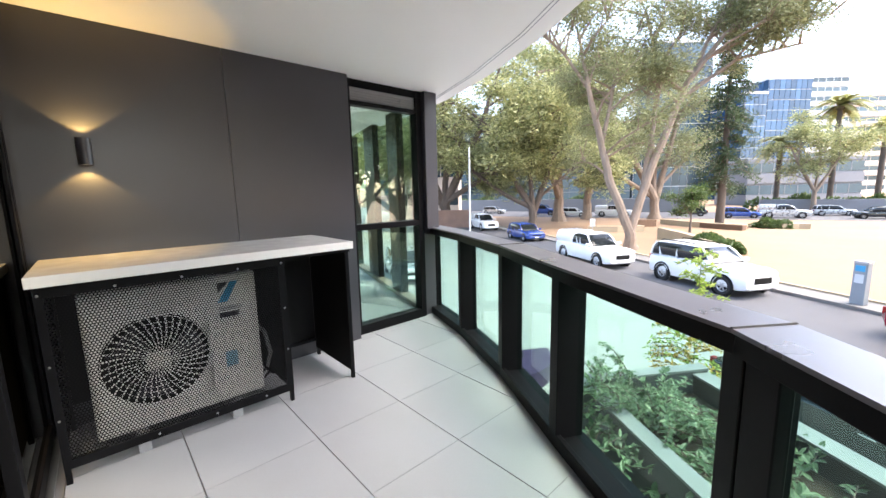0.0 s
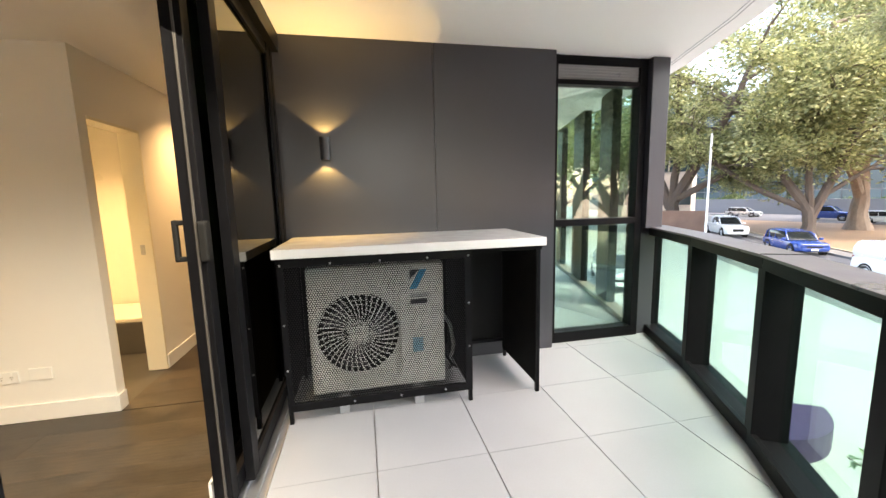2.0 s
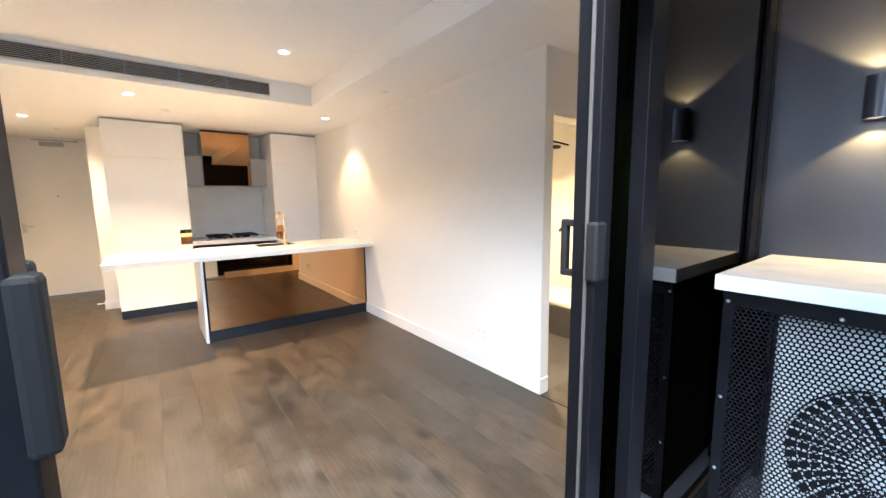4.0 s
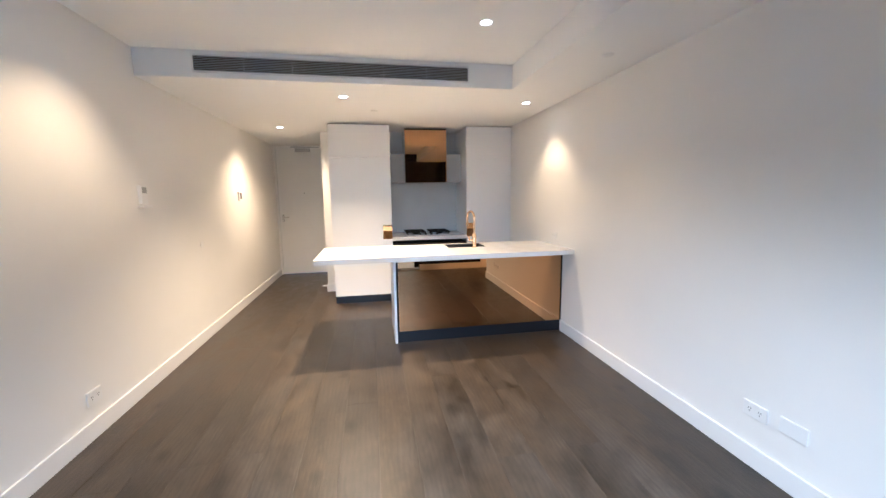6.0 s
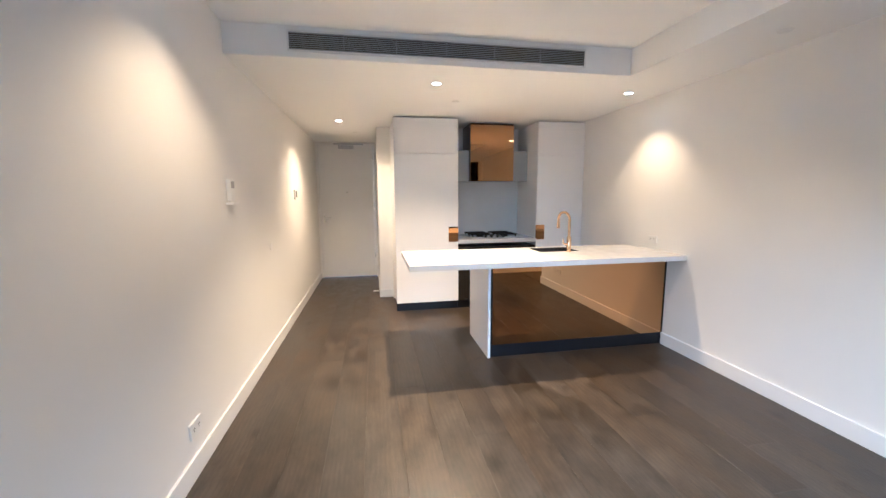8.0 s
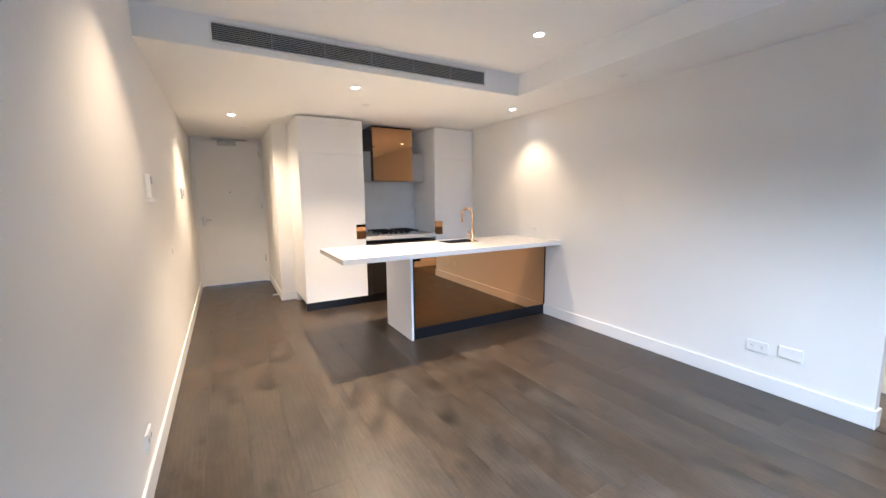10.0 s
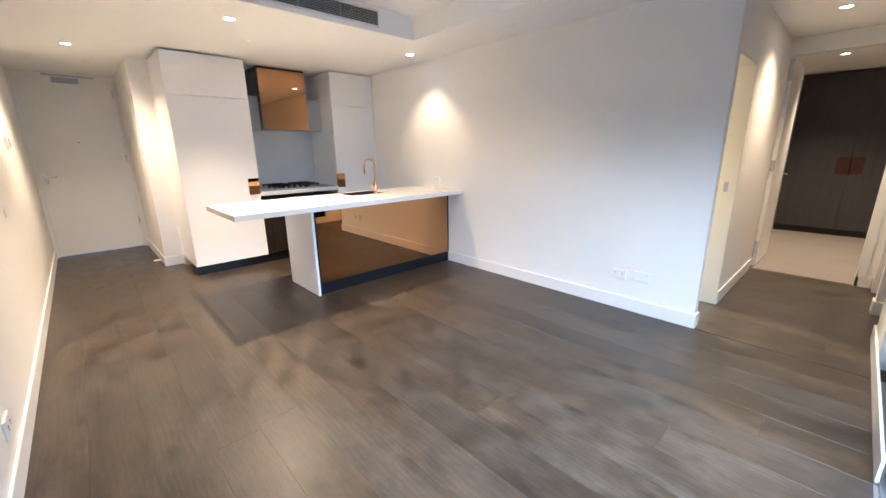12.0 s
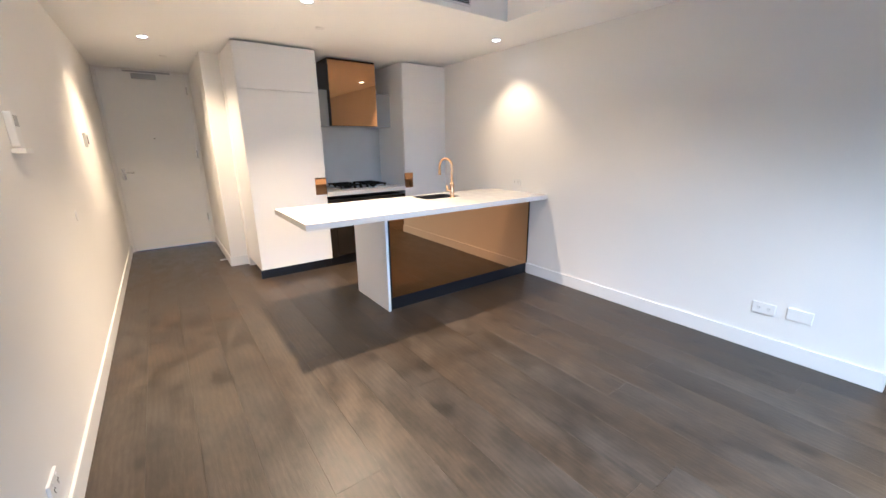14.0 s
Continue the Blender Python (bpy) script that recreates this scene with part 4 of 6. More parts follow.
plate(-1.985, YR, 0.31, 0.125, 0.078, -1, "white double power socket on the wall", "power socket", "socket", "sockets low on the wall")
plate(-1.80, YR, 0.32, 0.125, 0.078, -1, "white data and aerial outlet plate", "outlet", None)
plate(-3.01, YL, 0.255, 0.12, 0.085, 1, "white double power socket near the skirting", "power socket", "socket")
plate(-4.30, YR, 1.00, 0.115, 0.072, -1, "white power socket above the island top", "power socket", "socket")
ic = empty("intercom", (-3.765, YL, 1.47), "small white intercom handset on a wall cradle", "intercom")
Builder().box(-0.04, 0.0, -0.06, 0.04, 0.028, 0.085, 0.006).part("handset", M["white_plastic"], ic)
Builder().box(-0.028, 0.028, 0.025, 0.028, 0.0295, 0.07).part("screen", M["grey_laminate"], ic)
Builder().box(-0.06, 0.0, -0.085, 0.06, 0.045, -0.065, 0.003).part("cradle", M["white_plastic"], ic)
th = empty("thermostat", (-5.985, YL, 1.47), "white wall thermostat with a grey display", "thermostat")
Builder().box(-0.06, 0.0, -0.06, 0.06, 0.024, 0.06, 0.005).part("case", M["white_plastic"], th)
Builder().box(-0.03, 0.024, -0.035, 0.035, 0.0255, 0.045).part("display", M["dark_print"], th)
Builder().cyl(0.034, 0.0, 0.006, 18, "y", (-4.722, YL, 0.98)).thing("blank_plate", M["white_plastic"], "round white blank plate on the wall", "wall plate", smooth=True)


def sprinkler(x, y, z):
    r = empty("sprinkler", (x, y, z), "flat round white concealed sprinkler cover", "sprinkler", "ceiling sprinklers")
    Builder().lathe([(0.0, -0.008), (0.03, -0.008), (0.034, -0.004), (0.040, -0.003), (0.042, 0)], 18).part("cover", M["white_plastic"], r, "", True)


for p in ((-2.955, 2.87, ZK), (-4.9, 1.32, ZK), (-6.9, 0.25, ZK)):
    sprinkler(*p)
ds = Builder().tube([(-6.60, 0.52, 0.055), (-6.60, 0.44, 0.055)], [0.008, 0.011], 8).thing("door_stop", M["white_plastic"], "small white door stop at the skirting", "door stop")

downlight(-4.315, 1.03, ZK, 62, 116, 1.0)
downlight(-4.334, 2.855, ZK, 6.2, 97, 0.6)
downlight(-6.054, 0.08, ZK, 23, 128, 1.0)
downlight(-3.07, 2.045, ZT, 10, 118, 1.0)
downlight(-2.99, 0.045, ZT, 9, 110, 0.7)
downlight(-1.003, 4.455, ZK, 16, 124, 1.0)
downlight(-1.06, 6.72, ZK, 34)
downlight(-2.3, 4.0, ZK, 42, colour=(1.0, 0.68, 0.33))

# ---- outdoors: ground, road, kerbs ----
ZG = -2.75
surface("sand", (0.26, 0.165, 0.098), 0.92, vary=0.16, scale=0.22, grain=5, bump=0.15)
surface("asphalt", (0.085, 0.085, 0.09), 0.85, vary=0.15, scale=0.8, grain=60, bump=0.2)
surface("pale_paving", (0.27, 0.27, 0.262), 0.8, vary=0.1, scale=0.7, grain=40, bump=0.1)
surface("kerb_stone", (0.17, 0.16, 0.15), 0.8, vary=0.1, scale=2, grain=40, bump=0.1)
surface("bark", (0.23, 0.175, 0.135), 0.9, vary=0.3, scale=2.5, grain=14, bump=0.6, stretch=(1, 1, 0.35))
surface("dark_bark", (0.11, 0.085, 0.07), 0.9, vary=0.3, scale=2.5, grain=14, bump=0.6, stretch=(1, 1, 0.35))
surface("car_white", (0.74, 0.75, 0.76), 0.25, vary=0.02, bump=0.0, coat=0.6)
surface("car_silver", (0.46, 0.48, 0.50), 0.28, metal=0.5, vary=0.02, bump=0.0, coat=0.6)
surface("car_blue", (0.02, 0.06, 0.26), 0.25, vary=0.02, bump=0.0, coat=0.6)
surface("car_dark", (0.015, 0.02, 0.022), 0.22, vary=0.02, bump=0.0, coat=0.8)
surface("car_red", (0.22, 0.01, 0.03), 0.25, vary=0.02, bump=0.0, coat=0.6)
surface("car_glass", (0.012, 0.015, 0.018), 0.06, vary=0.02, bump=0.0)
surface("tyre_rubber", (0.014, 0.014, 0.015), 0.8, vary=0.1, bump=0.1)
surface("lamp_plastic", (0.62, 0.64, 0.66), 0.12, vary=0.02, bump=0.0)
surface("tail_plastic", (0.25, 0.01, 0.01), 0.15, vary=0.02, bump=0.0)
surface("tower_glass", (0.03, 0.075, 0.15), 0.12, metal=0.12, vary=0.2, scale=0.08, grain=0.4, bump=0.0, random_piece=0.35)
surface("teal_glass", (0.045, 0.075, 0.095), 0.15, metal=0.1, vary=0.25, scale=0.1, grain=0.5, bump=0.0, random_piece=0.4)
surface("pale_cladding", (0.56, 0.57, 0.58), 0.6, vary=0.05, scale=0.1, grain=2, bump=0.0)
surface("beige_cladding", (0.48, 0.42, 0.37), 0.7, vary=0.06, scale=0.1, grain=2, bump=0.0)
surface("mid_grey_wall", (0.17, 0.18, 0.20), 0.7, vary=0.1, scale=0.3, grain=4, bump=0.0)
surface("brick_wall", (0.25, 0.15, 0.11), 0.85, vary=0.2, scale=1, grain=12, bump=0.1)
surface("seat_wall", (0.38, 0.31, 0.21), 0.85, vary=0.12, scale=1, grain=20, bump=0.2)
surface("seat_timber", (0.13, 0.075, 0.045), 0.7, vary=0.2, scale=1, grain=20, bump=0.2)
surface("purple_paint", (0.035, 0.016, 0.06), 0.5, vary=0.1, bump=0.02)
surface("meter_blue", (0.24, 0.27, 0.30), 0.4, vary=0.05, bump=0.0)
surface("soil", (0.05, 0.035, 0.025), 0.95, vary=0.3, scale=6, grain=60, bump=0.5)
surface("planter_dark", (0.050, 0.052, 0.058), 0.55, vary=0.1, scale=3, grain=90, bump=0.05)


def leafy(name, c0, c1, gloss=0.5, glow_through=0.45):
    """Leaves: each one a little different, with light through the blade."""
    m = bpy.data.materials.new(name)
    m.use_nodes = True
    t, n = m.node_tree, m.node_tree.nodes
    p = n["Principled BSDF"]
    p.inputs["Roughness"].default_value = gloss
    geo, mix = n.new("ShaderNodeNewGeometry"), n.new("ShaderNodeMix")
    mix.data_type = "RGBA"
    mix.inputs["A"].default_value, mix.inputs["B"].default_value = (*c0, 1), (*c1, 1)
    t.links.new(geo.outputs["Random Per Island"], mix.inputs["Factor"])
    t.links.new(mix.outputs["Result"], p.inputs["Base Color"])
    tr, ms = n.new("ShaderNodeBsdfTranslucent"), n.new("ShaderNodeMixShader")
    t.links.new(mix.outputs["Result"], tr.inputs["Color"])
    ms.inputs["Fac"].default_value = glow_through
    t.links.new(p.outputs[0], ms.inputs[1])
    t.links.new(tr.outputs[0], ms.inputs[2])
    t.links.new(ms.outputs[0], n["Material Output"].inputs["Surface"])
    M[name] = m


leafy("leaf_olive", (0.13, 0.15, 0.07), (0.30, 0.31, 0.16))
leafy("leaf_fig", (0.11, 0.14, 0.055), (0.47, 0.47, 0.23))
leafy("leaf_pine", (0.03, 0.055, 0.028), (0.075, 0.105, 0.045))
leafy("leaf_palm", (0.16, 0.18, 0.06), (0.36, 0.34, 0.13))
leafy("leaf_palm_dry", (0.28, 0.16, 0.05), (0.36, 0.24, 0.09))
leafy("leaf_vine", (0.05, 0.10, 0.055), (0.24, 0.34, 0.20), 0.35)
leafy("leaf_sapling", (0.20, 0.34, 0.05), (0.42, 0.50, 0.10))
leafy("leaf_orange", (0.42, 0.34, 0.05), (0.55, 0.30, 0.06))
leafy("leaf_hedge", (0.04, 0.08, 0.02), (0.12, 0.17, 0.05))

structure("ground", M["sand"], Builder().add([(-900, -900, ZG), (1500, -900, ZG), (1500, 1500, ZG), (-900, 1500, ZG)], [(0, 1, 2, 3)]), "dry sandy park ground reaching to the distance", "ground")
U, N = Vector((0.47, 0.883)), Vector((0.883, -0.47))
K0 = Vector((17.9, -1.18))


def street(s, d):
    """Plan point: s along the near street, d across it, from the park-side kerb."""
    q = K0 + U * s + N * d
    return (q.x, q.y)


def strip(s0, s1, d0, d1, z0, z1):
    return Builder().prism([street(s0, d0), street(s0, d1), street(s1, d1), street(s1, d0)], z0, z1)


structure("road", M["asphalt"], strip(-90, 120, -6.8, 0.0, ZG - 0.2, ZG + 0.02), "grey asphalt street along the park", "road")
structure("forecourt", M["pale_paving"], strip(-90, 120, -17.5, -6.8, ZG - 0.2, ZG + 0.035), "pale concrete paving below the balcony", "pavement")
structure("kerb", M["kerb_stone"], strip(-90, 120, 0.0, 0.16, ZG - 0.2, ZG + 0.14), "grey stone kerb of the street", "kerb")
structure("pavement", M["kerb_stone"], strip(-90, 120, 0.16, 1.15, ZG - 0.2, ZG + 0.125), "grey footpath beside the sandy park", "pavement")
structure("kerb_park", M["seat_wall"], strip(-90, 120, 1.15, 1.31, ZG - 0.2, ZG + 0.20), "low brown edging of the park", "kerb")
E1, N1 = Vector((0.30, -0.954)), Vector((0.954, 0.30))
F0 = Vector((64.0, 5.0))


def far(s, d):
    q = F0 + E1 * s + N1 * d
    return (q.x, q.y)


b = Builder().prism([far(-80, -1.5), far(90, -1.5), far(90, 14), far(-80, 14)], ZG - 0.2, ZG + 0.02)
structure("road_far", M["asphalt"], b, "asphalt street on the far side of the park", "road")
b = Builder().prism([far(-80, 14), far(-10, 14), far(-10, 15), far(-80, 15)], ZG, ZG + 2.4)
structure("retaining_wall", M["mid_grey_wall"], b, "long grey retaining wall across the far street", "wall")
b = Builder().prism([far(-2, 14), far(16, 14), far(16, 15), far(-2, 15)], ZG, ZG + 2.0)
structure("retaining_wall_low", M["mid_grey_wall"], b, "grey garden wall across the far street", "wall")


# ---- vehicles ----
def wheel(parent, x, y, r, side):
    w = Builder().lathe([(r * 0.62, -0.09), (r * 0.9, -0.105), (r, -0.07), (r, 0.07), (r * 0.9, 0.105), (r * 0.62, 0.09)], 22, "y", (x, y, r))
    tyre = w.part("wheel", M["tyre_rubber"], parent, "", True)
    b = Builder().lathe([(r * 0.64, side * 0.06), (r * 0.60, side * 0.085), (r * 0.52, side * 0.05)], 22, "y", (x, y, r))
    b.cyl(r * 0.16, side * 0.04, side * 0.09, 12, "y", (x, y, r))
    for k in range(6):
        a = math.pi * k / 3
        bb = Builder().box(r * 0.1, min(side * 0.05, side * 0.08), -r * 0.07, r * 0.58, max(side * 0.05, side * 0.08), r * 0.07).turned(pose(x, y, r, 0, math.degrees(a), 0))
        b.add(bb.v, bb.f)
    b.part("rim", M["grey_metal"], tyre, "grey alloy rim", True)
    Builder().cyl(r * 0.55, side * 0.02, side * 0.04, 16, "y", (x, y, r)).part("brake_disc", M["soft_black"], tyre)


def loft(stations):
    """Rounded car skin through stations (x, half width, bottom, top, crown half width)."""
    b, rows = Builder(), []
    for x, w, z0, z1, wt in stations:
        h = z1 - z0
        half = [(0.55 * w, z0), (0.93 * w, z0 + 0.06 * h), (w, z0 + 0.32 * h), (w * 0.995, z0 + 0.62 * h), ((w + wt) / 2, z0 + 0.90 * h), (wt * 0.92, z0 + 0.985 * h), (wt * 0.5, z1)]
        rows.append([(x, y, z) for y, z in half] + [(x, -y, z) for y, z in reversed(half)])
    n = len(rows[0])
    v = [p for r in rows for p in r]
    f = [(i * n + k, i * n + (k + 1) % n, (i + 1) * n + (k + 1) % n, (i + 1) * n + k) for i in range(len(rows) - 1) for k in range(n)]
    f += [tuple(range(n)), tuple(reversed(range((len(rows) - 1) * n, len(rows) * n)))]
    return b.add(v, f)


def car(name, paint, kind, label, category, at, heading, group="parked cars"):
    """A parked car. kind: suv, ute or hatch; heading: degrees of its nose."""
    root = empty(name, (0, 0, 0), label, category, group)
    tall = {"suv": 1.78, "ute": 1.74, "hatch": 1.42}[kind]
    ln = {"suv": 4.7, "ute": 5.25, "hatch": 4.3}[kind]
    w = {"suv": 0.94, "ute": 0.91, "hatch": 0.87}[kind]
    belt = tall * (0.60 if kind == "hatch" else 0.635)
    h, r = ln / 2, (0.38 if kind != "hatch" else 0.315)
    gc = r * 0.62
    hood = belt * 0.97
    st = [(-h, w * 0.80, gc + 0.22, belt * 0.86, w * 0.72), (-h + 0.12, w * 0.94, gc + 0.05, belt * 0.97, w * 0.84), (-h * 0.55, w, gc, belt, w * 0.93), (0, w, gc, belt, w * 0.94), (h * 0.38, w, gc, belt * 0.99, w * 0.92),
          (h * 0.55, w * 0.99, gc, hood, w * 0.86), (h * 0.86, w * 0.97, gc + 0.02, hood * 0.985, w * 0.82), (h - 0.10, w * 0.93, gc + 0.05, hood * 0.94, w * 0.78), (h, w * 0.84, gc + 0.12, hood * 0.84, w * 0.70)]
    if kind == "ute":
        st[2] = (-h * 0.55, w, gc, belt * 1.0, w * 0.93)
    loft(st).part("body", M[paint], root, "", True)
    g0, g1 = {"suv": (-h + 0.08, h * 0.40), "ute": (-h * 0.34, h * 0.42), "hatch": (-h + 0.25, h * 0.42)}[kind]
    b0 = belt - 0.03
    cab = [(g0, w * 0.86, b0, b0 + 0.06, w * 0.80), (g0 + 0.20, w * 0.86, b0, tall - 0.10, w * 0.70), (g0 + 0.55, w * 0.88, b0, tall - 0.035, w * 0.74), ((g0 + g1) / 2 + 0.1, w * 0.88, b0, tall - 0.03, w * 0.74), (g1 - 0.58, w * 0.86, b0, tall - 0.09, w * 0.70), (g1 + 0.05, w * 0.84, b0, b0 + 0.06, w * 0.78)]
    loft(cab).part("window_glass", M["car_glass"], root, "dark car windows", True)
    rf = [(g0 + 0.14, w * 0.66, tall - 0.15, tall - 0.10, w * 0.6), (g0 + 0.5, w * 0.76, tall - 0.10, tall - 0.01, w * 0.66), ((g0 + g1) / 2, w * 0.76, tall - 0.09, tall, w * 0.66), (g1 - 0.62, w * 0.72, tall - 0.12, tall - 0.055, w * 0.64)]
    loft(rf).part("roof", M[paint], root, "", True)
    for s in (-1, 1):
        for x0, x1 in ((g1 + 0.02, g1 - 0.60), ((g0 + g1) / 2 - 0.1, (g0 + g1) / 2 - 0.08), (g0 + 0.62, g0 + 0.48), (g0 + 0.06, g0 + 0.24)):
            Builder().tube([(x0, s * w * 0.87, belt - 0.02), (x0 * 0.45 + x1 * 0.55, s * w * 0.84, (belt + tall) / 2 + 0.03), (x1, s * w * 0.73, tall - 0.08)], [0.045, 0.04, 0.035], 6).part("pillar", M[paint], root)
        Builder().box(g1 - 0.15, s * (w + 0.10) - 0.09, belt + 0.0, g1 + 0.02, s * (w + 0.10) + 0.09, belt + 0.15, 0.03).part("side_mirror", M[paint], root)
        Builder().box(h - 0.34, s * w * 0.72 - 0.16, hood * 0.66, h - 0.10, s * w * 0.72 + 0.12, hood * 0.80, 0.03).part("headlight", M["lamp_plastic"], root, "clear headlight")
        Builder().box(-h - 0.005, s * w * 0.74 - 0.08, belt * 0.70, -h + 0.14, s * w * 0.80 + 0.09, belt * 0.95, 0.02).part("tail_light", M["tail_plastic"], root, "red tail light")
        for xw in (-h * 0.60, h * 0.64):
            Builder().lathe([(r * 1.02, -0.03), (r * 1.22, -0.02), (r * 1.22, 0.02), (r * 1.02, 0.03)], 20, "y", (xw, s * (w - 0.02), r)).part("wheel_arch", M["soft_black"], root)
            wheel(root, xw, s * (w - 0.10), r, s)
        for x in (-0.75, 0.28):
            Builder().box(x, s * (w + 0.005) - 0.012, belt * 0.80, x + 0.2, s * (w + 0.005) + 0.012, belt * 0.80 + 0.03, 0.008).part("door_handle", M["chrome"] if paint != "car_white" else M[paint], root)
    Builder().box(h - 0.03, -w * 0.45, hood * 0.50, h + 0.015, w * 0.45, hood * 0.72, 0.02).part("grille", M["soft_black"], root)
    Builder().box(h - 0.05, -w * 0.72, gc + 0.12, h + 0.03, w * 0.72, gc + 0.30, 0.03).part("bumper", M[paint], root)
    Builder().box(h + 0.03, -0.18, gc + 0.14, h + 0.036, 0.18, gc + 0.24).part("number_plate", M["white_plastic"], root)
    if kind == "suv":
        for s in (-1, 1):
            Builder().tube([(g0 + 0.4, s * w * 0.62, tall - 0.01), (g0 + 0.5, s * w * 0.62, tall + 0.05), (g1 - 0.95, s * w * 0.62, tall + 0.03), (g1 - 0.85, s * w * 0.62, tall - 0.06)], 0.02, 6).part("roof_rail", M["soft_black"], root)
    if kind == "ute":
        cp = [(-h + 0.04, w * 0.86, belt - 0.1, tall - 0.10, w * 0.66), (-h + 0.25, w * 0.9, belt - 0.1, tall + 0.02, w * 0.74), (g0 - 0.02, w * 0.9, belt - 0.1, tall + 0.03, w * 0.74)]
        loft(cp).part("canopy", M[paint], root, "white fibreglass canopy", True)
        for s in (-1, 1):
            Builder().box(-h + 0.35, s * w * 0.85 - 0.03, belt + 0.12, g0 - 0.25, s * w * 0.85 + 0.03, tall - 0.24, 0.03).part("canopy_window", M["car_glass"], root)
    root.matrix_basis = pose(at[0], at[1], ZG + 0.02, 0, 0, heading)
    return root


HD = math.degrees(math.atan2(-U.y, -U.x))
HF = math.degrees(math.atan2(E1.y, E1.x))
car("parked_suv", "car_white", "suv", "white four-wheel-drive wagon parked at the park kerb", "car", street(5.6, -1.4), HD)
ute = car("parked_ute", "car_white", "ute", "white utility truck with a canopy parked at the kerb", "car", street(12.0, -2.5), HD)
Builder().box(0.35, 0.915, 0.78, 0.75, 0.921, 0.93).part("door_sticker", M["leaf_orange"], ute, "orange door sticker")
car("parked_hatchback", "car_blue", "hatch", "blue small car parked at the kerb", "car", street(23.2, -1.2), HD)
car("parked_ute", "car_white", "ute", "white utility truck parked further along the kerb", "car", street(33.5, -1.3), HD)
car("parked_hatchback", "car_dark", "hatch", "very dark green car parked below the balcony", "car", (8.6, -0.35), HD)
car("parked_hatchback", "car_red", "hatch", "dark red car beside the kerb", "car", street(-2.5, -1.3), HD)
car("parked_hatchback", "car_silver", "hatch", "silver car parked below the next balcony", "car", (11.5, 15.6), HD)
for x, y, paint, kind, label in ((56.1, 47.3, "car_silver", "hatch", "silver hatchback"), (57.4, 37.4, "car_blue", "suv", "blue wagon"), (56.0, 31.0, "car_white", "hatch", "white sedan"), (58.6, 25.8, "car_white", "ute", "white utility truck"),
                                 (65.0, 17.4, "car_dark", "hatch", "dark sedan"), (63.6, 11.2, "car_blue", "hatch", "deep blue hatchback"), (65.6, 7.1, "car_silver", "ute", "silver utility truck"), (73.0, 2.9, "car_silver", "hatch", "pale silver sedan"), (68.6, -1.0, "car_dark", "hatch", "dark blue sedan")):
    car("parked_car", paint, kind, label + " parked on the far street", "car", (x, y), HF + (180 if paint == "car_dark" else 0), "cars on the far street")


# ---- trees ----
def leaves(points, size, rng, flat=0.0):
    """Small pointed blades at the points."""
    n = len(points)
    p = np.array(points)
    a = rng.normal(size=(n, 3))
    a[:, 2] *= 1 - flat
    a /= np.linalg.norm(a, axis=1)[:, None]
    c = np.cross(a, rng.normal(size=(n, 3)))
    c /= np.linalg.norm(c, axis=1)[:, None] + 1e-9
    s = size * rng.uniform(0.6, 1.3, (n, 1))
    v = np.stack([p - a * s, p + c * s * 0.42, p + a * s, p - c * s * 0.42], 1).reshape(-1, 3)
    f = np.arange(4 * n).reshape(-1, 4)
    return v, f


def leaf_part(points, size, material, parent, seed, flat=0.0, name="crown"):
    v, f = leaves(points, size, np.random.default_rng(seed), flat)
    me = bpy.data.meshes.new(name)
    me.from_pydata(v.tolist(), [], f.tolist())
    me.materials.append(M[material])
    ob = new(name, me)
    ob.parent = parent
    ob["kind"] = "stuff"
    return ob


def grow(limbs, rng, spread, reach, twigs, sag=0.0):
    """Side branches from the upper part of the limbs; returns branch paths and the tips."""
    paths, tips = [], []
    for path, r0, r1 in limbs:
        pts = [Vector(p) for p in path]
        paths.append((pts, [r0 + (r1 - r0) * i / (len(pts) - 1) for i in range(len(pts))]))
        tips.append(pts[-1])
        for k in range(spread):
            f = 0.42 + 0.58 * (k + rng.random()) / spread
            i = min(int(f * (len(pts) - 1)), len(pts) - 2)
            o = pts[i].lerp(pts[i + 1], f * (len(pts) - 1) - i)
            d = Vector((rng.uniform(-1, 1), rng.uniform(-1, 1), rng.uniform(0.0, 0.9) - sag)).normalized()
            ln = reach * rng.uniform(0.6, 1.15)
            q = [o, o + d * ln * 0.4 + Vector((0, 0, 0.1 * ln)), o + d * ln + Vector((rng.uniform(-0.3, 0.3), rng.uniform(-0.3, 0.3), rng.uniform(-0.1, 0.5)))]
            rb = r1 * 1.0 + 0.02
            paths.append((q, [rb, rb * 0.65, rb * 0.28]))
            tips.append(q[-1])
            for j in range(twigs):
                g = rng.uniform(0.35, 1.0)
                o2 = q[1].lerp(q[2], g)
                d2 = (d + Vector((rng.uniform(-1, 1), rng.uniform(-1, 1), rng.uniform(-0.5, 0.8) - sag))).normalized()
                e2 = o2 + d2 * ln * rng.uniform(0.3, 0.6)
                paths.append(([o2, o2.lerp(e2, 0.5) + Vector((0, 0, 0.08)), e2], [rb * 0.4, rb * 0.28, rb * 0.12]))
                tips.append(e2)
    return paths, tips


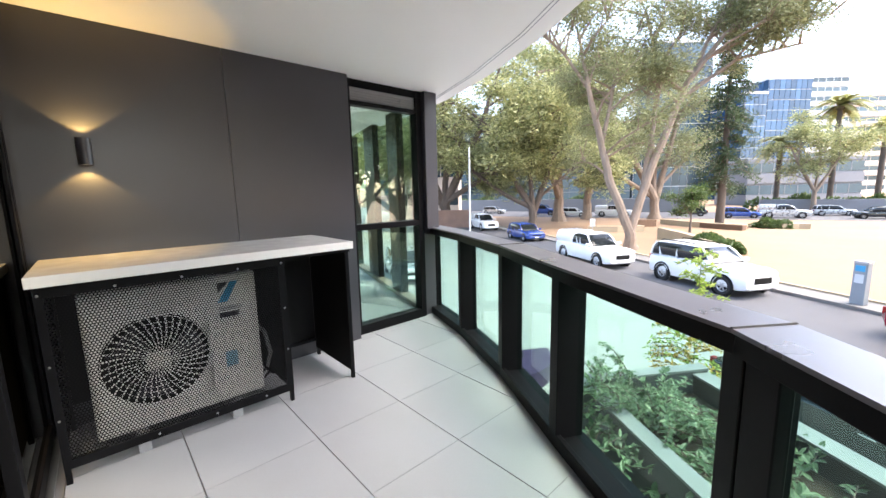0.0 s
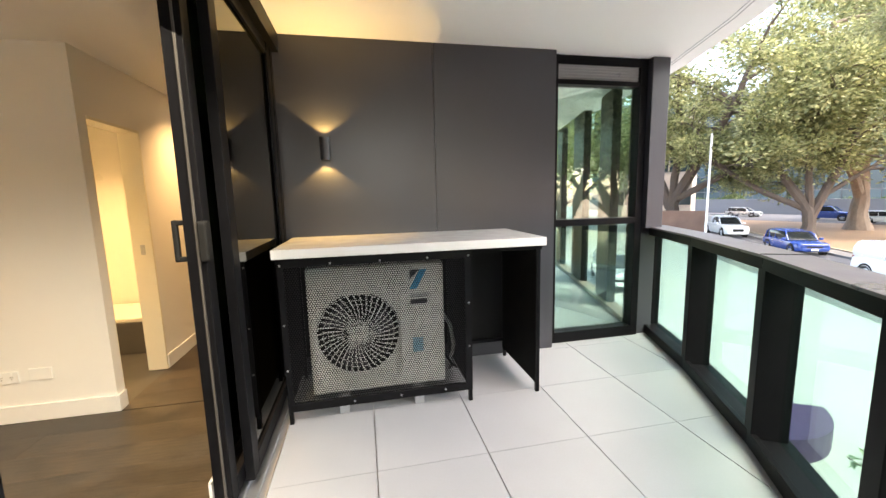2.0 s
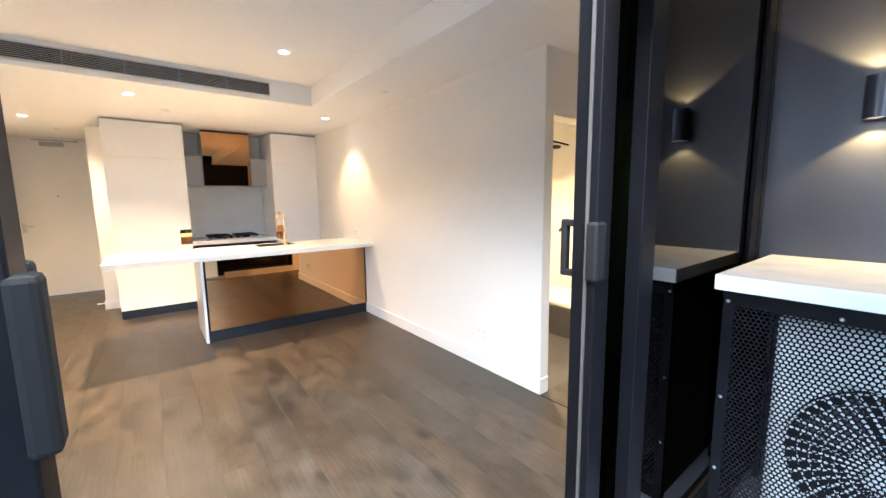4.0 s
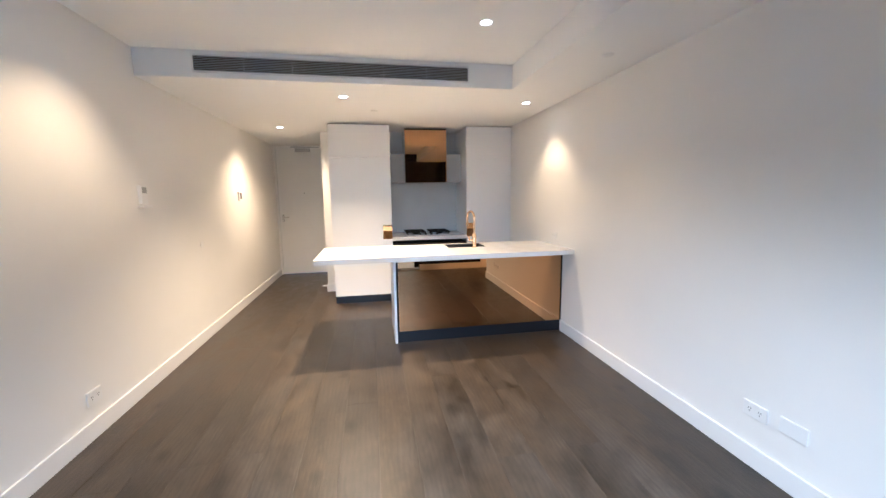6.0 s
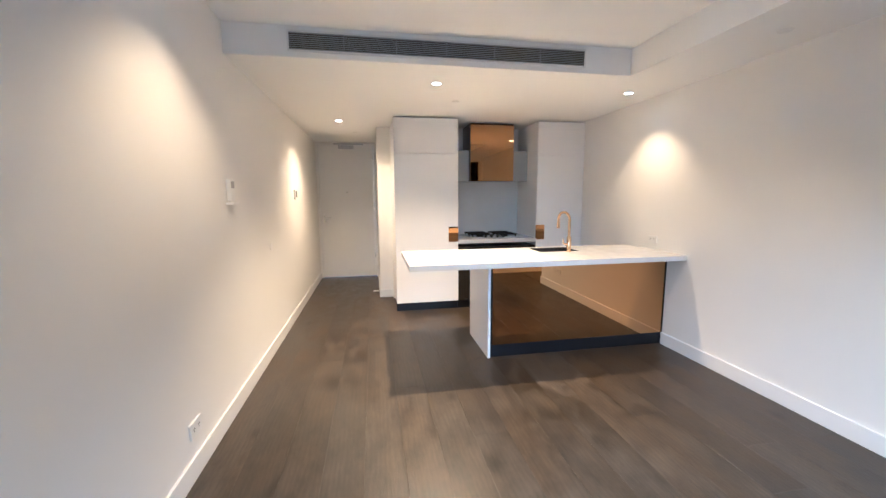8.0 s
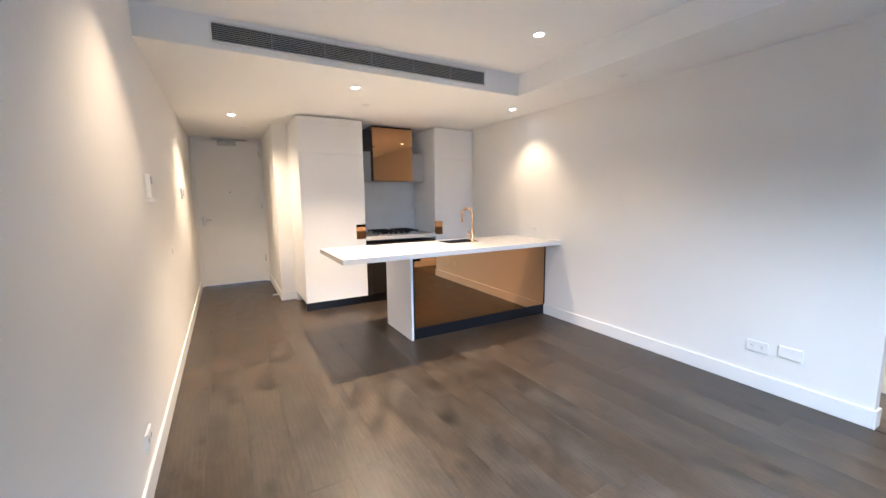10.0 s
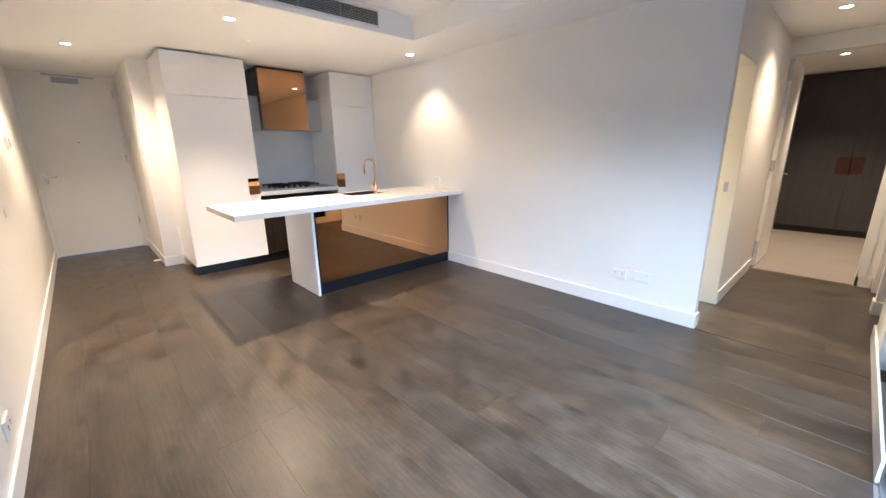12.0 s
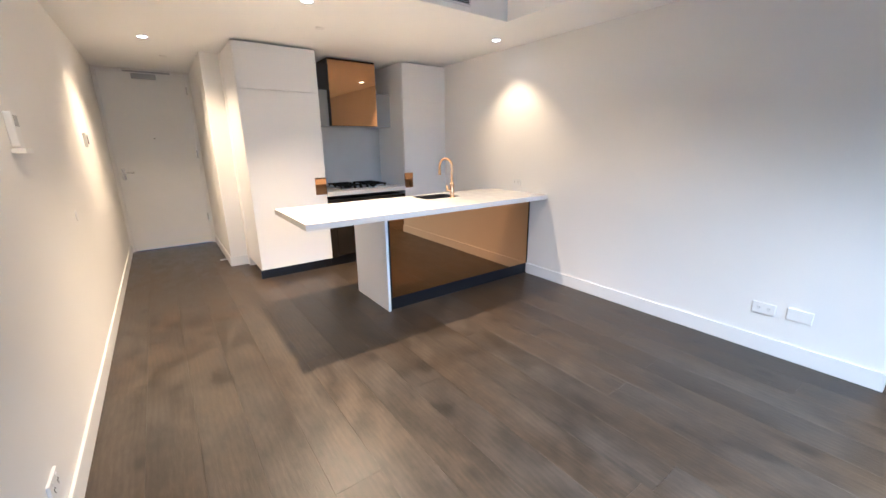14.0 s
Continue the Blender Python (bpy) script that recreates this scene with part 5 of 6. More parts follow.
def tree(name, limbs, label, bark, leaf, seed, spread=6, reach=3.5, twigs=4, clump=1.0, count=160, size=0.13, sag=0.0, flat=0.5):
    rng = random.Random(seed)
    nr = np.random.default_rng(seed)
    base = Vector(limbs[0][0][0])
    root = empty(name, base, label, "tree", "trees in the park")
    limbs = [([Vector(p) - base for p in path], r0, r1) for path, r0, r1 in limbs]
    paths, tips = grow(limbs, rng, spread, reach, twigs, sag)
    tb, bb = Builder(), Builder()
    for k, (pts, rs) in enumerate(paths):
        if k and len(pts) == 3:
            bb.tube(pts, rs, 5, False)
        else:
            fine, fr = [], []
            for i in range(len(pts) - 1):
                for s in range(4):
                    w = Vector((rng.uniform(-1, 1), rng.uniform(-1, 1), 0)) * rs[i] * 0.18 if s else Vector()
                    fine.append(pts[i].lerp(pts[i + 1], s / 4) + w)
                    fr.append((rs[i] + (rs[i + 1] - rs[i]) * s / 4) * rng.uniform(0.93, 1.07))
            fine.append(pts[-1])
            fr.append(rs[-1])
            if fine[0].z < 0.1:
                fr[0] *= 1.45
                fr[1] *= 1.12
            tb.tube(fine, fr, 9, False)
    tb.part("trunk", M[bark], root, "", True)
    bb.part("twig_work", M[bark], root, "", True)["kind"] = "stuff"
    pts = []
    for t in tips:
        r = clump * rng.uniform(0.6, 1.25)
        k = int(count * rng.uniform(0.6, 1.3))
        d = nr.normal(size=(k, 3)) * np.array([0.62, 0.62, 0.42]) * r
        pts.append(d + np.array(t))
    leaf_part(np.concatenate(pts), size, leaf, root, seed, flat)
    return root


tree("gum_tree", [
    ([(27.5, 10.8, ZG), (27.1, 10.85, -1.3), (26.5, 11.9, 1.6), (26.1, 12.5, 4.3), (24.9, 13.0, 8.2), (25.6, 14.2, 12.0)], 0.40, 0.09),
    ([(27.2, 10.8, -1.4), (28.3, 10.1, 2.7), (29.3, 9.3, 6.0), (29.7, 8.7, 8.1), (30.6, 7.0, 10.9), (34.0, 4.8, 12.6)], 0.30, 0.09),
    ([(27.9, 10.4, 0.9), (28.9, 10.3, 5.5), (29.3, 10.2, 9.0), (28.6, 11.0, 13.0)], 0.22, 0.07),
    ([(29.5, 9.0, 7.2), (32.0, 6.5, 9.6), (35.5, 3.8, 10.6)], 0.15, 0.07),
    ([(26.1, 12.5, 4.4), (26.9, 12.4, 7.0), (27.4, 12.2, 10.2)], 0.17, 0.08),
    ([(29.9, 8.4, 8.6), (31.2, 8.0, 11.0), (32.5, 7.0, 14.0)], 0.17, 0.08),
    ([(30.2, 7.8, 9.6), (33.5, 5.2, 11.6), (37.0, 2.6, 12.4)], 0.13, 0.06),
    ([(25.0, 13.0, 8.0), (24.2, 14.4, 10.4), (23.2, 15.6, 11.8)], 0.12, 0.06),
    ([(31.0, 6.8, 11.0), (34.5, 5.0, 14.5)], 0.12, 0.06),
], "tall forked gum tree with bare leaning limbs and airy grey-green crown", "bark", "leaf_olive", 11, spread=9, reach=3.3, twigs=6, clump=0.95, count=190, size=0.095)

fig = [
    ([(36.3, 24.9, ZG), (36.2, 25.0, -0.6), (35.2, 26.6, 2.5), (34.2, 28.6, 6.0), (33.6, 29.5, 9.0)], 0.50, 0.12),
    ([(36.3, 24.9, -1.0), (37.4, 24.2, 2.4), (38.2, 23.4, 6.5), (38.5, 23.0, 10.5)], 0.36, 0.12),
    ([(36.3, 25.0, -0.8), (36.0, 25.2, 3.5), (36.6, 26.0, 8.0), (36.8, 26.2, 12.0)], 0.30, 0.10),
    ([(36.1, 25.2, -0.4), (34.2, 27.5, 1.2), (32.4, 29.8, 3.4), (31.0, 31.2, 4.6)], 0.26, 0.10),
    ([(36.6, 24.8, 0.4), (38.8, 22.6, 3.0), (40.6, 21.4, 4.6)], 0.2, 0.08),
]
tree("fig_tree", fig, "wide fig tree with a low forked trunk and yellow-green crown", "dark_bark", "leaf_fig", 23, spread=12, reach=3.9, twigs=6, clump=1.15, count=135, size=0.165, sag=0.22)


def moved(limbs, x, y, k=1.0, turn=0.0):
    c = Vector(limbs[0][0][0])
    m = Matrix.Translation((x, y, ZG)) @ pose(0, 0, 0, 0, 0, turn) @ Matrix.Scale(k, 4) @ Matrix.Translation(-c)
    return [([tuple(m @ Vector(p)) for p in path], r0 * k, r1 * k) for path, r0, r1 in limbs]


tree("fig_tree", moved(fig, 46.8, 28.0, 1.5, 70), "old fig tree with a broad buttressed pale trunk", "bark", "leaf_fig", 31, spread=11, reach=4.6, twigs=6, clump=1.35, count=125, size=0.19, sag=0.2)
tree("fig_tree", moved(fig, 32.0, 35.0, 1.35, 160), "leafy yellow-green tree behind the lamp pole", "dark_bark", "leaf_fig", 37, spread=11, reach=4.6, twigs=6, clump=1.35, count=125, size=0.19, sag=0.2)
tree("park_tree", moved(fig, 52.3, 26.9, 1.25, 250), "tall tree with olive crown in the park", "bark", "leaf_olive", 41, spread=9, reach=4.4, twigs=5, clump=1.6, count=180, size=0.16)
tree("park_tree", moved(fig, 57.0, 19.5, 1.3, 20), "tree with olive crown before the office building", "bark", "leaf_olive", 43, spread=8, reach=4.2, twigs=4, clump=1.5, count=170, size=0.16)
tree("street_tree", moved(fig, 15.5, 36.0, 0.8, 40), "leafy green street tree below the next balcony", "dark_bark", "leaf_fig", 61, spread=9, reach=3.4, twigs=5, clump=1.4, count=130, size=0.14)
tree("street_tree", moved(fig, 23.0, 44.0, 0.9, 200), "dense green street tree further along the footpath", "dark_bark", "leaf_fig", 63, spread=9, reach=3.6, twigs=5, clump=1.5, count=130, size=0.15)
tree("park_tree", moved(fig, 15.0, -19.0, 0.95, 40), "leafy green tree beside the street corner", "bark", "leaf_olive", 57, spread=10, reach=4.0, twigs=5, clump=2.0, count=200, size=0.20)
tree("park_tree", moved(fig, 20.5, -21.0, 1.0, 130), "dense green tree beside the street corner", "bark", "leaf_olive", 59, spread=10, reach=4.0, twigs=5, clump=2.0, count=200, size=0.20)
tree("young_tree", [([(41.1, 10.9, ZG), (41.1, 10.9, -0.8), (41.2, 10.8, 0.4)], 0.09, 0.05), ([(41.1, 10.9, -1.2), (40.4, 11.4, 0.0)], 0.05, 0.03), ([(41.1, 10.9, -1.0), (41.9, 10.3, 0.1)], 0.05, 0.03)], "young park tree with a thin crown", "dark_bark", "leaf_hedge", 59, spread=4, reach=1.2, twigs=3, clump=0.5, count=60, size=0.12)
bare = [([(77.6, 5.1, ZG), (77.5, 5.2, 0.5), (76.6, 7.0, 4.0), (76.0, 8.2, 7.0)], 0.36, 0.08), ([(77.5, 5.2, 0.2), (78.3, 3.6, 4.0), (78.8, 2.2, 7.5)], 0.24, 0.07), ([(77.5, 5.2, 0.4), (77.9, 5.0, 5.0), (77.6, 5.6, 9.0)], 0.2, 0.07)]
tree("bare_tree", bare, "half-bare tree with spreading limbs", "bark", "leaf_fig", 61, spread=7, reach=3.0, twigs=4, clump=1.3, count=130, size=0.17)


def pine(x, y, height, seed, label):
    rng, nr = random.Random(seed), np.random.default_rng(seed)
    root = empty("pine_tree", (x, y, ZG), label, "tree", "trees in the park")
    Builder().tube([(0, 0, 0), (0.05, 0, height * 0.3), (0.0, 0.1, height * 0.7), (0, 0, height)], [0.46, 0.34, 0.20, 0.05], 10, False).part("trunk", M["dark_bark"], root, "", True)
    b, pts = Builder(), []
    z = 3.8
    while z < height - 0.4:
        ln = 3.3 * (1 - z / height) ** 0.6 + 0.5
        for k in range(5):
            a = rng.uniform(0, 6.3)
            l1 = ln * rng.uniform(0.55, 1.1)
            tip = Vector((math.cos(a) * l1, math.sin(a) * l1, z - 0.28 * l1 + rng.uniform(-0.2, 0.4)))
            mid = Vector((math.cos(a) * l1 * 0.5, math.sin(a) * l1 * 0.5, z + 0.12))
            b.tube([(0, 0, z), mid, tip], [0.06, 0.045, 0.015], 5, False)
            for j in range(9):
                f = 0.25 + 0.75 * j / 8
                c = mid.lerp(tip, (f - 0.5) * 2) if f > 0.5 else Vector((0, 0, z)).lerp(mid, f * 2)
                pts.append(nr.normal(size=(17, 3)) * np.array([0.22, 0.22, 0.18]) + np.array(c) - np.array([0, 0, 0.14]))
        z += rng.uniform(0.55, 0.85)
    b.part("twig_work", M["dark_bark"], root)["kind"] = "stuff"
    leaf_part(np.concatenate(pts), 0.13, "leaf_pine", root, seed)


pine(51.3, 10.8, 21.5, 71, "tall dark conifer with a straight trunk and ragged drooping branches")


def palm(x, y, height, seed, label, size=4.2):
    rng = random.Random(seed)
    root = empty("palm_tree", (x, y, ZG), label, "palm", "palms by the far street")
    rings = []
    for k in range(25):
        rings.append((0.38 - 0.08 * k / 24 + (0.03 if k % 2 else 0), height * k / 24))
    Builder().lathe(rings + [(0.55, height + 0.3), (0.3, height + 0.9), (0, height + 1.0)], 10).part("trunk", M["dark_bark"], root, "", True)
    for group, mat, n, lift in (("frond", "leaf_palm", 46, 0.0), ("dry_frond", "leaf_palm_dry", 10, -0.5)):
        for k in range(n):
            a = rng.uniform(0, 6.3)
            up = rng.uniform(-0.35, 1.25) + lift if lift == 0 else rng.uniform(-0.2, 0.4)
            ln = size * (rng.uniform(0.8, 1.1) if lift == 0 else 0.5)
            d, v, f = Vector((math.cos(a), math.sin(a), 0)), [], []
            s = Vector((-d.y, d.x, 0))
            spine = [d * (ln * t * math.cos(up * (1 - t * 0.4))) + Vector((0, 0, height + 0.7 + ln * (math.sin(up) * t - 0.75 * t * t))) for t in (0, 0.17, 0.33, 0.5, 0.67, 0.84, 1.0)]
            for i in range(len(spine) - 1):
                for q in range(4):
                    p = spine[i].lerp(spine[i + 1], q / 4)
                    t = (i + q / 4) / 6
                    wl = 0.62 * (math.sin(math.pi * min(1, t * 0.9 + 0.12)) + 0.08)
                    for sg in (-1, 1):
                        k0 = len(v)
                        fwd = (spine[i + 1] - spine[i]).normalized()
                        tip = p + s * sg * wl + fwd * 0.22 - Vector((0, 0, 0.10))
                        v += [p - fwd * 0.10, p + fwd * 0.14, tip]
                        f.append((k0, k0 + 1, k0 + 2))
            Builder().add(v, f).part(group, M[mat], root)


palm(80.6, 9.8, 10.0, 81, "date palm with an arching green crown and orange dry fronds")
palm(84.0, 3.9, 15.0, 83, "tall date palm with a full feathery crown", 4.6)
palm(86.0, -1.0, 11.5, 85, "tall date palm beside the office tower", 4.8)


# ---- park furniture ----
def curved_wall(name, pts, w, h, label, mat, top=None):
    b = Builder()
    n = len(pts)
    v = []
    for i, p in enumerate(pts):
        q0, q1 = Vector(pts[max(i - 1, 0)]), Vector(pts[min(i + 1, n - 1)])
        t = (q1 - q0).normalized()
        s = Vector((-t.y, t.x)) * w / 2
        hh = h[i] if isinstance(h, list) else h
        v += [(p[0] - s.x, p[1] - s.y, ZG), (p[0] + s.x, p[1] + s.y, ZG), (p[0] + s.x, p[1] + s.y, ZG + hh), (p[0] - s.x, p[1] - s.y, ZG + hh)]
    f = [(4 * i + k, 4 * i + (k + 1) % 4, 4 * i + 4 + (k + 1) % 4, 4 * i + 4 + k) for i in range(n - 1) for k in range(4)] + [(0, 1, 2, 3), (4 * n - 1, 4 * n - 2, 4 * n - 3, 4 * n - 4)]
    return b.add(v, f).thing(name, M[mat], label, "seat wall", "curved seat walls in the park")


curved_wall("seat_wall", [(34.6, 11.3), (32.8, 9.2), (31.2, 7.6), (29.8, 6.5), (28.3, 5.6)], 0.5, [0.95, 0.85, 0.75, 0.65, 0.6], "low curved tan concrete seat wall", "seat_wall")
curved_wall("seat_wall", [(49.5, 16.0), (47.8, 13.4), (46.6, 10.6), (46.1, 7.6)], 0.6, 0.55, "long low tan seat wall by the conifer", "seat_wall")
curved_wall("timber_seat", [(47.6, 12.6), (46.3, 10.0), (45.6, 7.6)], 0.7, 0.5, "dark timber slatted seat on the wall", "seat_timber")
curved_wall("seat_wall", [(36.2, 18.4), (37.6, 16.2), (39.8, 14.6)], 0.6, 0.6, "low tan seat wall round the gum tree", "seat_wall")
curved_wall("timber_seat", [(43.5, 18.2), (44.4, 16.8), (45.8, 15.6)], 0.7, 0.75, "dark timber seat beyond the gum tree", "seat_timber")
curved_wall("seat_wall", [(49.2, 5.4), (50.2, 4.3), (50.4, 3.4)], 0.6, 0.5, "short tan seat wall beside a clipped bush", "seat_wall")


def shrub(name, x, y, rx, ry, h, turn, n, size, mat, label, seed):
    nr = np.random.default_rng(seed)
    d = nr.normal(size=(n, 3))
    d /= np.linalg.norm(d, axis=1)[:, None]
    d *= nr.uniform(0.5, 1, (n, 1)) ** 0.4
    d[:, 2] = np.abs(d[:, 2])
    d = d * np.array([rx, ry, h]) * (1 + 0.15 * np.sin(d[:, :1] * 7))
    a = radians(turn)
    d = np.stack([d[:, 0] * math.cos(a) - d[:, 1] * math.sin(a), d[:, 0] * math.sin(a) + d[:, 1] * math.cos(a), d[:, 2]], 1)
    root = empty(name, (x, y, ZG), label, "shrub")
    leaf_part(d, size, mat, root, seed, name="foliage")


shrub("grass_clump", 30.9, 6.8, 2.7, 1.0, 0.95, 42, 5200, 0.14, "leaf_hedge", "long green strappy grass bed behind the seat wall", 91)
shrub("clipped_bush", 49.6, 6.2, 1.8, 0.9, 0.95, 100, 2200, 0.14, "leaf_hedge", "rounded green clipped bush on the sand", 92)
for k, (s, n_) in enumerate(((-50, 2600), (-30, 2600), (2, 1800), (11, 1800), (24, 1800))):
    x, y = far(s, 15.5)
    shrub("hedge", x, y, 6.5, 0.8, 2.9 if k < 2 else 2.6, HF, n_, 0.3, "leaf_hedge", "clipped green hedge above the far wall", 93 + k)

pole = empty("flag_pole", (29.0, 27.7, ZG), "slim white pole with a rounded tip", "pole")
Builder().lathe([(0.10, 0), (0.09, 0.3), (0.085, 8.6), (0.05, 8.75), (0, 8.78)], 12).part("shaft", M["trim_paint"], pole, "", True)
Builder().cyl(0.17, 0, 0.06, 14).part("base_plate", M["grey_metal"], pole)
mt = empty("parking_meter", (*street(1.49, 0.5), ZG + 0.125), "grey-blue parking meter pillar on the footpath", "parking meter")
Builder().box(-0.19, -0.13, 0.0, 0.19, 0.13, 1.42, 0.02).turned(pose(0, 0, 0, 0, 0, HD)).part("cabinet", M["meter_blue"], mt)
Builder().box(-0.20, -0.14, 1.42, 0.20, 0.14, 1.50, 0.02).turned(pose(0, 0, 0, 0, 0, HD)).part("cap", M["grey_metal"], mt)
Builder().box(-0.12, 0.13, 0.75, 0.12, 0.137, 1.05).turned(pose(0, 0, 0, 0, 0, HD + 180)).part("panel", M["lamp_plastic"], mt)
Builder().box(-0.13, 0.131, 1.15, 0.13, 0.138, 1.35).turned(pose(0, 0, 0, 0, 0, HD + 180)).part("sign_plate", M["blue_print"], mt)
sg = empty("parking_sign", (*street(16.6, 0.8), ZG + 0.125), "small white parking sign on a thin post", "sign")
Builder().cyl(0.03, 0, 1.9, 8).part("post", M["grey_metal"], sg)
Builder().box(-0.02, -0.17, 1.45, 0.02, 0.17, 2.0).turned(pose(0, 0, 0, 0, 0, 35)).part("sign_plate", M["white_plastic"], sg)
bw = Builder().prism([(29.5, 36.2), (29.8, 35.9), (33.6, 31.9), (33.3, 31.6)], ZG, ZG + 2.1)
structure("brick_garden_wall", M["brick_wall"], bw, "brown brick garden wall at the park corner", "wall")
ps = empty("purple_seat", (6.75, 4.35, ZG + 0.035), "purple moulded street seat on the paving", "seat")
seat_b = Builder()
ring_o = [(1.25 * math.sin(radians(a)), 1.25 * (1 - math.cos(radians(a)))) for a in range(-60, 61, 10)]
ring_i = [(0.62 * math.sin(radians(a)), 0.63 + 0.62 * (1 - math.cos(radians(a)))) for a in range(60, -61, -10)]
seat_b.prism(ring_o + ring_i, 0.0, 0.40).part("seat", M["purple_paint"], ps)

# ---- far buildings ----
def office(name, a, e, z1, floors, bays, wall, pane, label, depth=14, mode="grid", z0=ZG):
    """A block with its front from a to e. mode: grid of panes, or bands of glass between pale spandrels."""
    root = empty(name, (a[0], a[1], z0), label, "building")
    A, E_ = Vector(a), Vector(e)
    t = (E_ - A)
    ln = t.length
    ang = math.degrees(math.atan2(t.y, t.x))
    h = z1 - z0
    m = pose(0, 0, 0, 0, 0, ang)
    Builder().box(0, 0.0, 0, ln, depth, h).turned(m).part("wall", M[wall], root)
    Builder().box(-0.2, -0.15, h, ln + 0.2, depth + 0.2, h + 0.6).turned(m).part("roof", M[wall], root)
    fh = h / floors
    if mode == "grid":
        bw_ = ln / bays
        me = Builder().box(0.07, -0.14, 0.10, bw_ - 0.07, 0.05, fh - 0.10).mesh("window", M[pane])
        for i in range(floors):
            for j in range(bays):
                ob = new("window", me)
                ob.parent = root
                ob.matrix_basis = m @ pose(j * bw_, 0, i * fh)
        side = int(depth / bw_)
        me2 = Builder().box(-0.14, 0.07, 0.10, 0.05, bw_ - 0.07, fh - 0.10).mesh("window", M[pane])
        for i in range(floors):
            for j in range(side):
                ob = new("window", me2)
                ob.parent = root
                ob.matrix_basis = m @ pose(0, j * bw_, i * fh)
    else:
        for i in range(floors):
            z = i * fh + fh * 0.5
            Builder().box(0.0, -0.08, z, ln, 0.05, z + fh * 0.42).turned(m).part("window_band", M[pane], root)
            Builder().box(-0.12, -0.30, z - fh * 0.5, ln + 0.05, 0.05, z - fh * 0.08).turned(m).part("spandrel", M[wall], root)
            Builder().box(-0.08, 0.0, z, 0.05, depth, z + fh * 0.42).turned(m).part("window_band", M[pane], root)
            for j in range(1, bays):
                x = ln * j / bays
                Builder().box(x - 0.08, -0.12, z, x + 0.08, 0.04, z + fh * 0.42).turned(m).part("mullion", M[wall], root)
    return root


office("office_tower", (141.5, 26.0), (147.2, 22.0), 27.5, 10, 5, "pale_cladding", "tower_glass", "blue glass office tower, lower wing", 16)
office("office_tower", (147.4, 21.9), (157.5, 13.6), 31.5, 12, 8, "pale_cladding", "tower_glass", "blue mirrored glass office tower", 18)
office("banded_tower", (176.0, 17.6), (187.5, 7.5), 36.0, 13, 6, "pale_cladding", "teal_glass", "white office tower with dark window bands", 16, "bands")
office("beige_tower", (207.0, 9.5), (222.0, -4.0), 33.0, 10, 6, "beige_cladding", "teal_glass", "beige office block with window bands", 16, "bands")
office("grey_tower", (135.5, 48.2), (149.0, 36.6), 46.0, 14, 5, "pale_cladding", "teal_glass", "tall grey and blue office tower behind trees", 14)
office("glass_podium", (96.0, 38.0), (106.5, 28.0), 10.7, 3, 8, "pale_cladding", "teal_glass", "glass fronted office podium", 10)
office("grey_podium", (71.0, 61.5), (95.6, 38.4), 8.2, 3, 14, "mid_grey_wall", "teal_glass", "long grey low office building behind trees", 10)
office("low_building", (103.0, 17.4), (119.5, 1.0), 6.4, 2, 9, "mid_grey_wall", "teal_glass", "low grey commercial building with glazed front", 10, "bands")
office("cream_building", (36.0, 52.0), (43.2, 43.8), 10.5, 3, 4, "beige_cladding", "teal_glass", "cream low building at the corner", 8, "bands")
office("far_block", (60.0, 92.0), (90.0, 70.0), 22.0, 7, 12, "mid_grey_wall", "teal_glass", "grey apartment block behind the trees", 12)
office("side_block", (48.0, -30.0), (70.0, -62.0), 14.0, 4, 10, "pale_cladding", "teal_glass", "pale office block across the street", 10, "bands")

surface("coping_grey", (0.17, 0.18, 0.19), 0.6, vary=0.1, bump=0.05)
# ---- planter with trailing vine and a sapling ----
PV, PN = Vector((0.551, 0.835)), Vector((0.835, -0.551))
PO = Vector((2.46, 0.53))


def bed(s, d):
    q = PO + PV * s + PN * d
    return (q.x, q.y)


pl = empty("garden_planter", (*bed(0, 0.6), ZG), "dark concrete planter trough along the balcony", "planter")
base_ = Matrix.Translation(-Vector((*bed(0, 0.6), ZG)))
for nm, s0, s1, d0, d1, z1 in (("side_wall", -2.6, 1.35, 0.0, 0.10, -0.30), ("side_wall", -2.6, 1.35, 1.17, 1.32, -0.34), ("end_wall", 1.35, 1.47, 0.0, 1.32, -0.30)):
    Builder().prism([bed(s0, d0), bed(s0, d1), bed(s1, d1), bed(s1, d0)], ZG, z1).turned(base_).part(nm, M["planter_dark"], pl)
    Builder().prism([bed(s0, d0 - 0.015), bed(s0, d1 + 0.015), bed(s1, d1 + 0.015), bed(s1, d0 - 0.015)], z1, z1 + 0.02).turned(base_).part("coping", M["coping_grey"], pl, "grey coping")
Builder().prism([bed(-2.6, 0.10), bed(-2.6, 1.17), bed(1.35, 1.17), bed(1.35, 0.10)], ZG, -0.52).turned(base_).part("soil", M["soil"], pl)


def broad_leaf(size):
    """A pointed leaf, folded along its rib."""
    return [(0, 0, 0), (0.28, 0.20, 0.05), (0.65, 0.17, 0.04), (1, 0, -0.06), (0.65, -0.17, 0.04), (0.28, -0.20, 0.05), (0.5, 0, -0.03)], [(0, 1, 6), (1, 2, 6), (2, 3, 6), (3, 4, 6), (4, 5, 6), (5, 0, 6)]


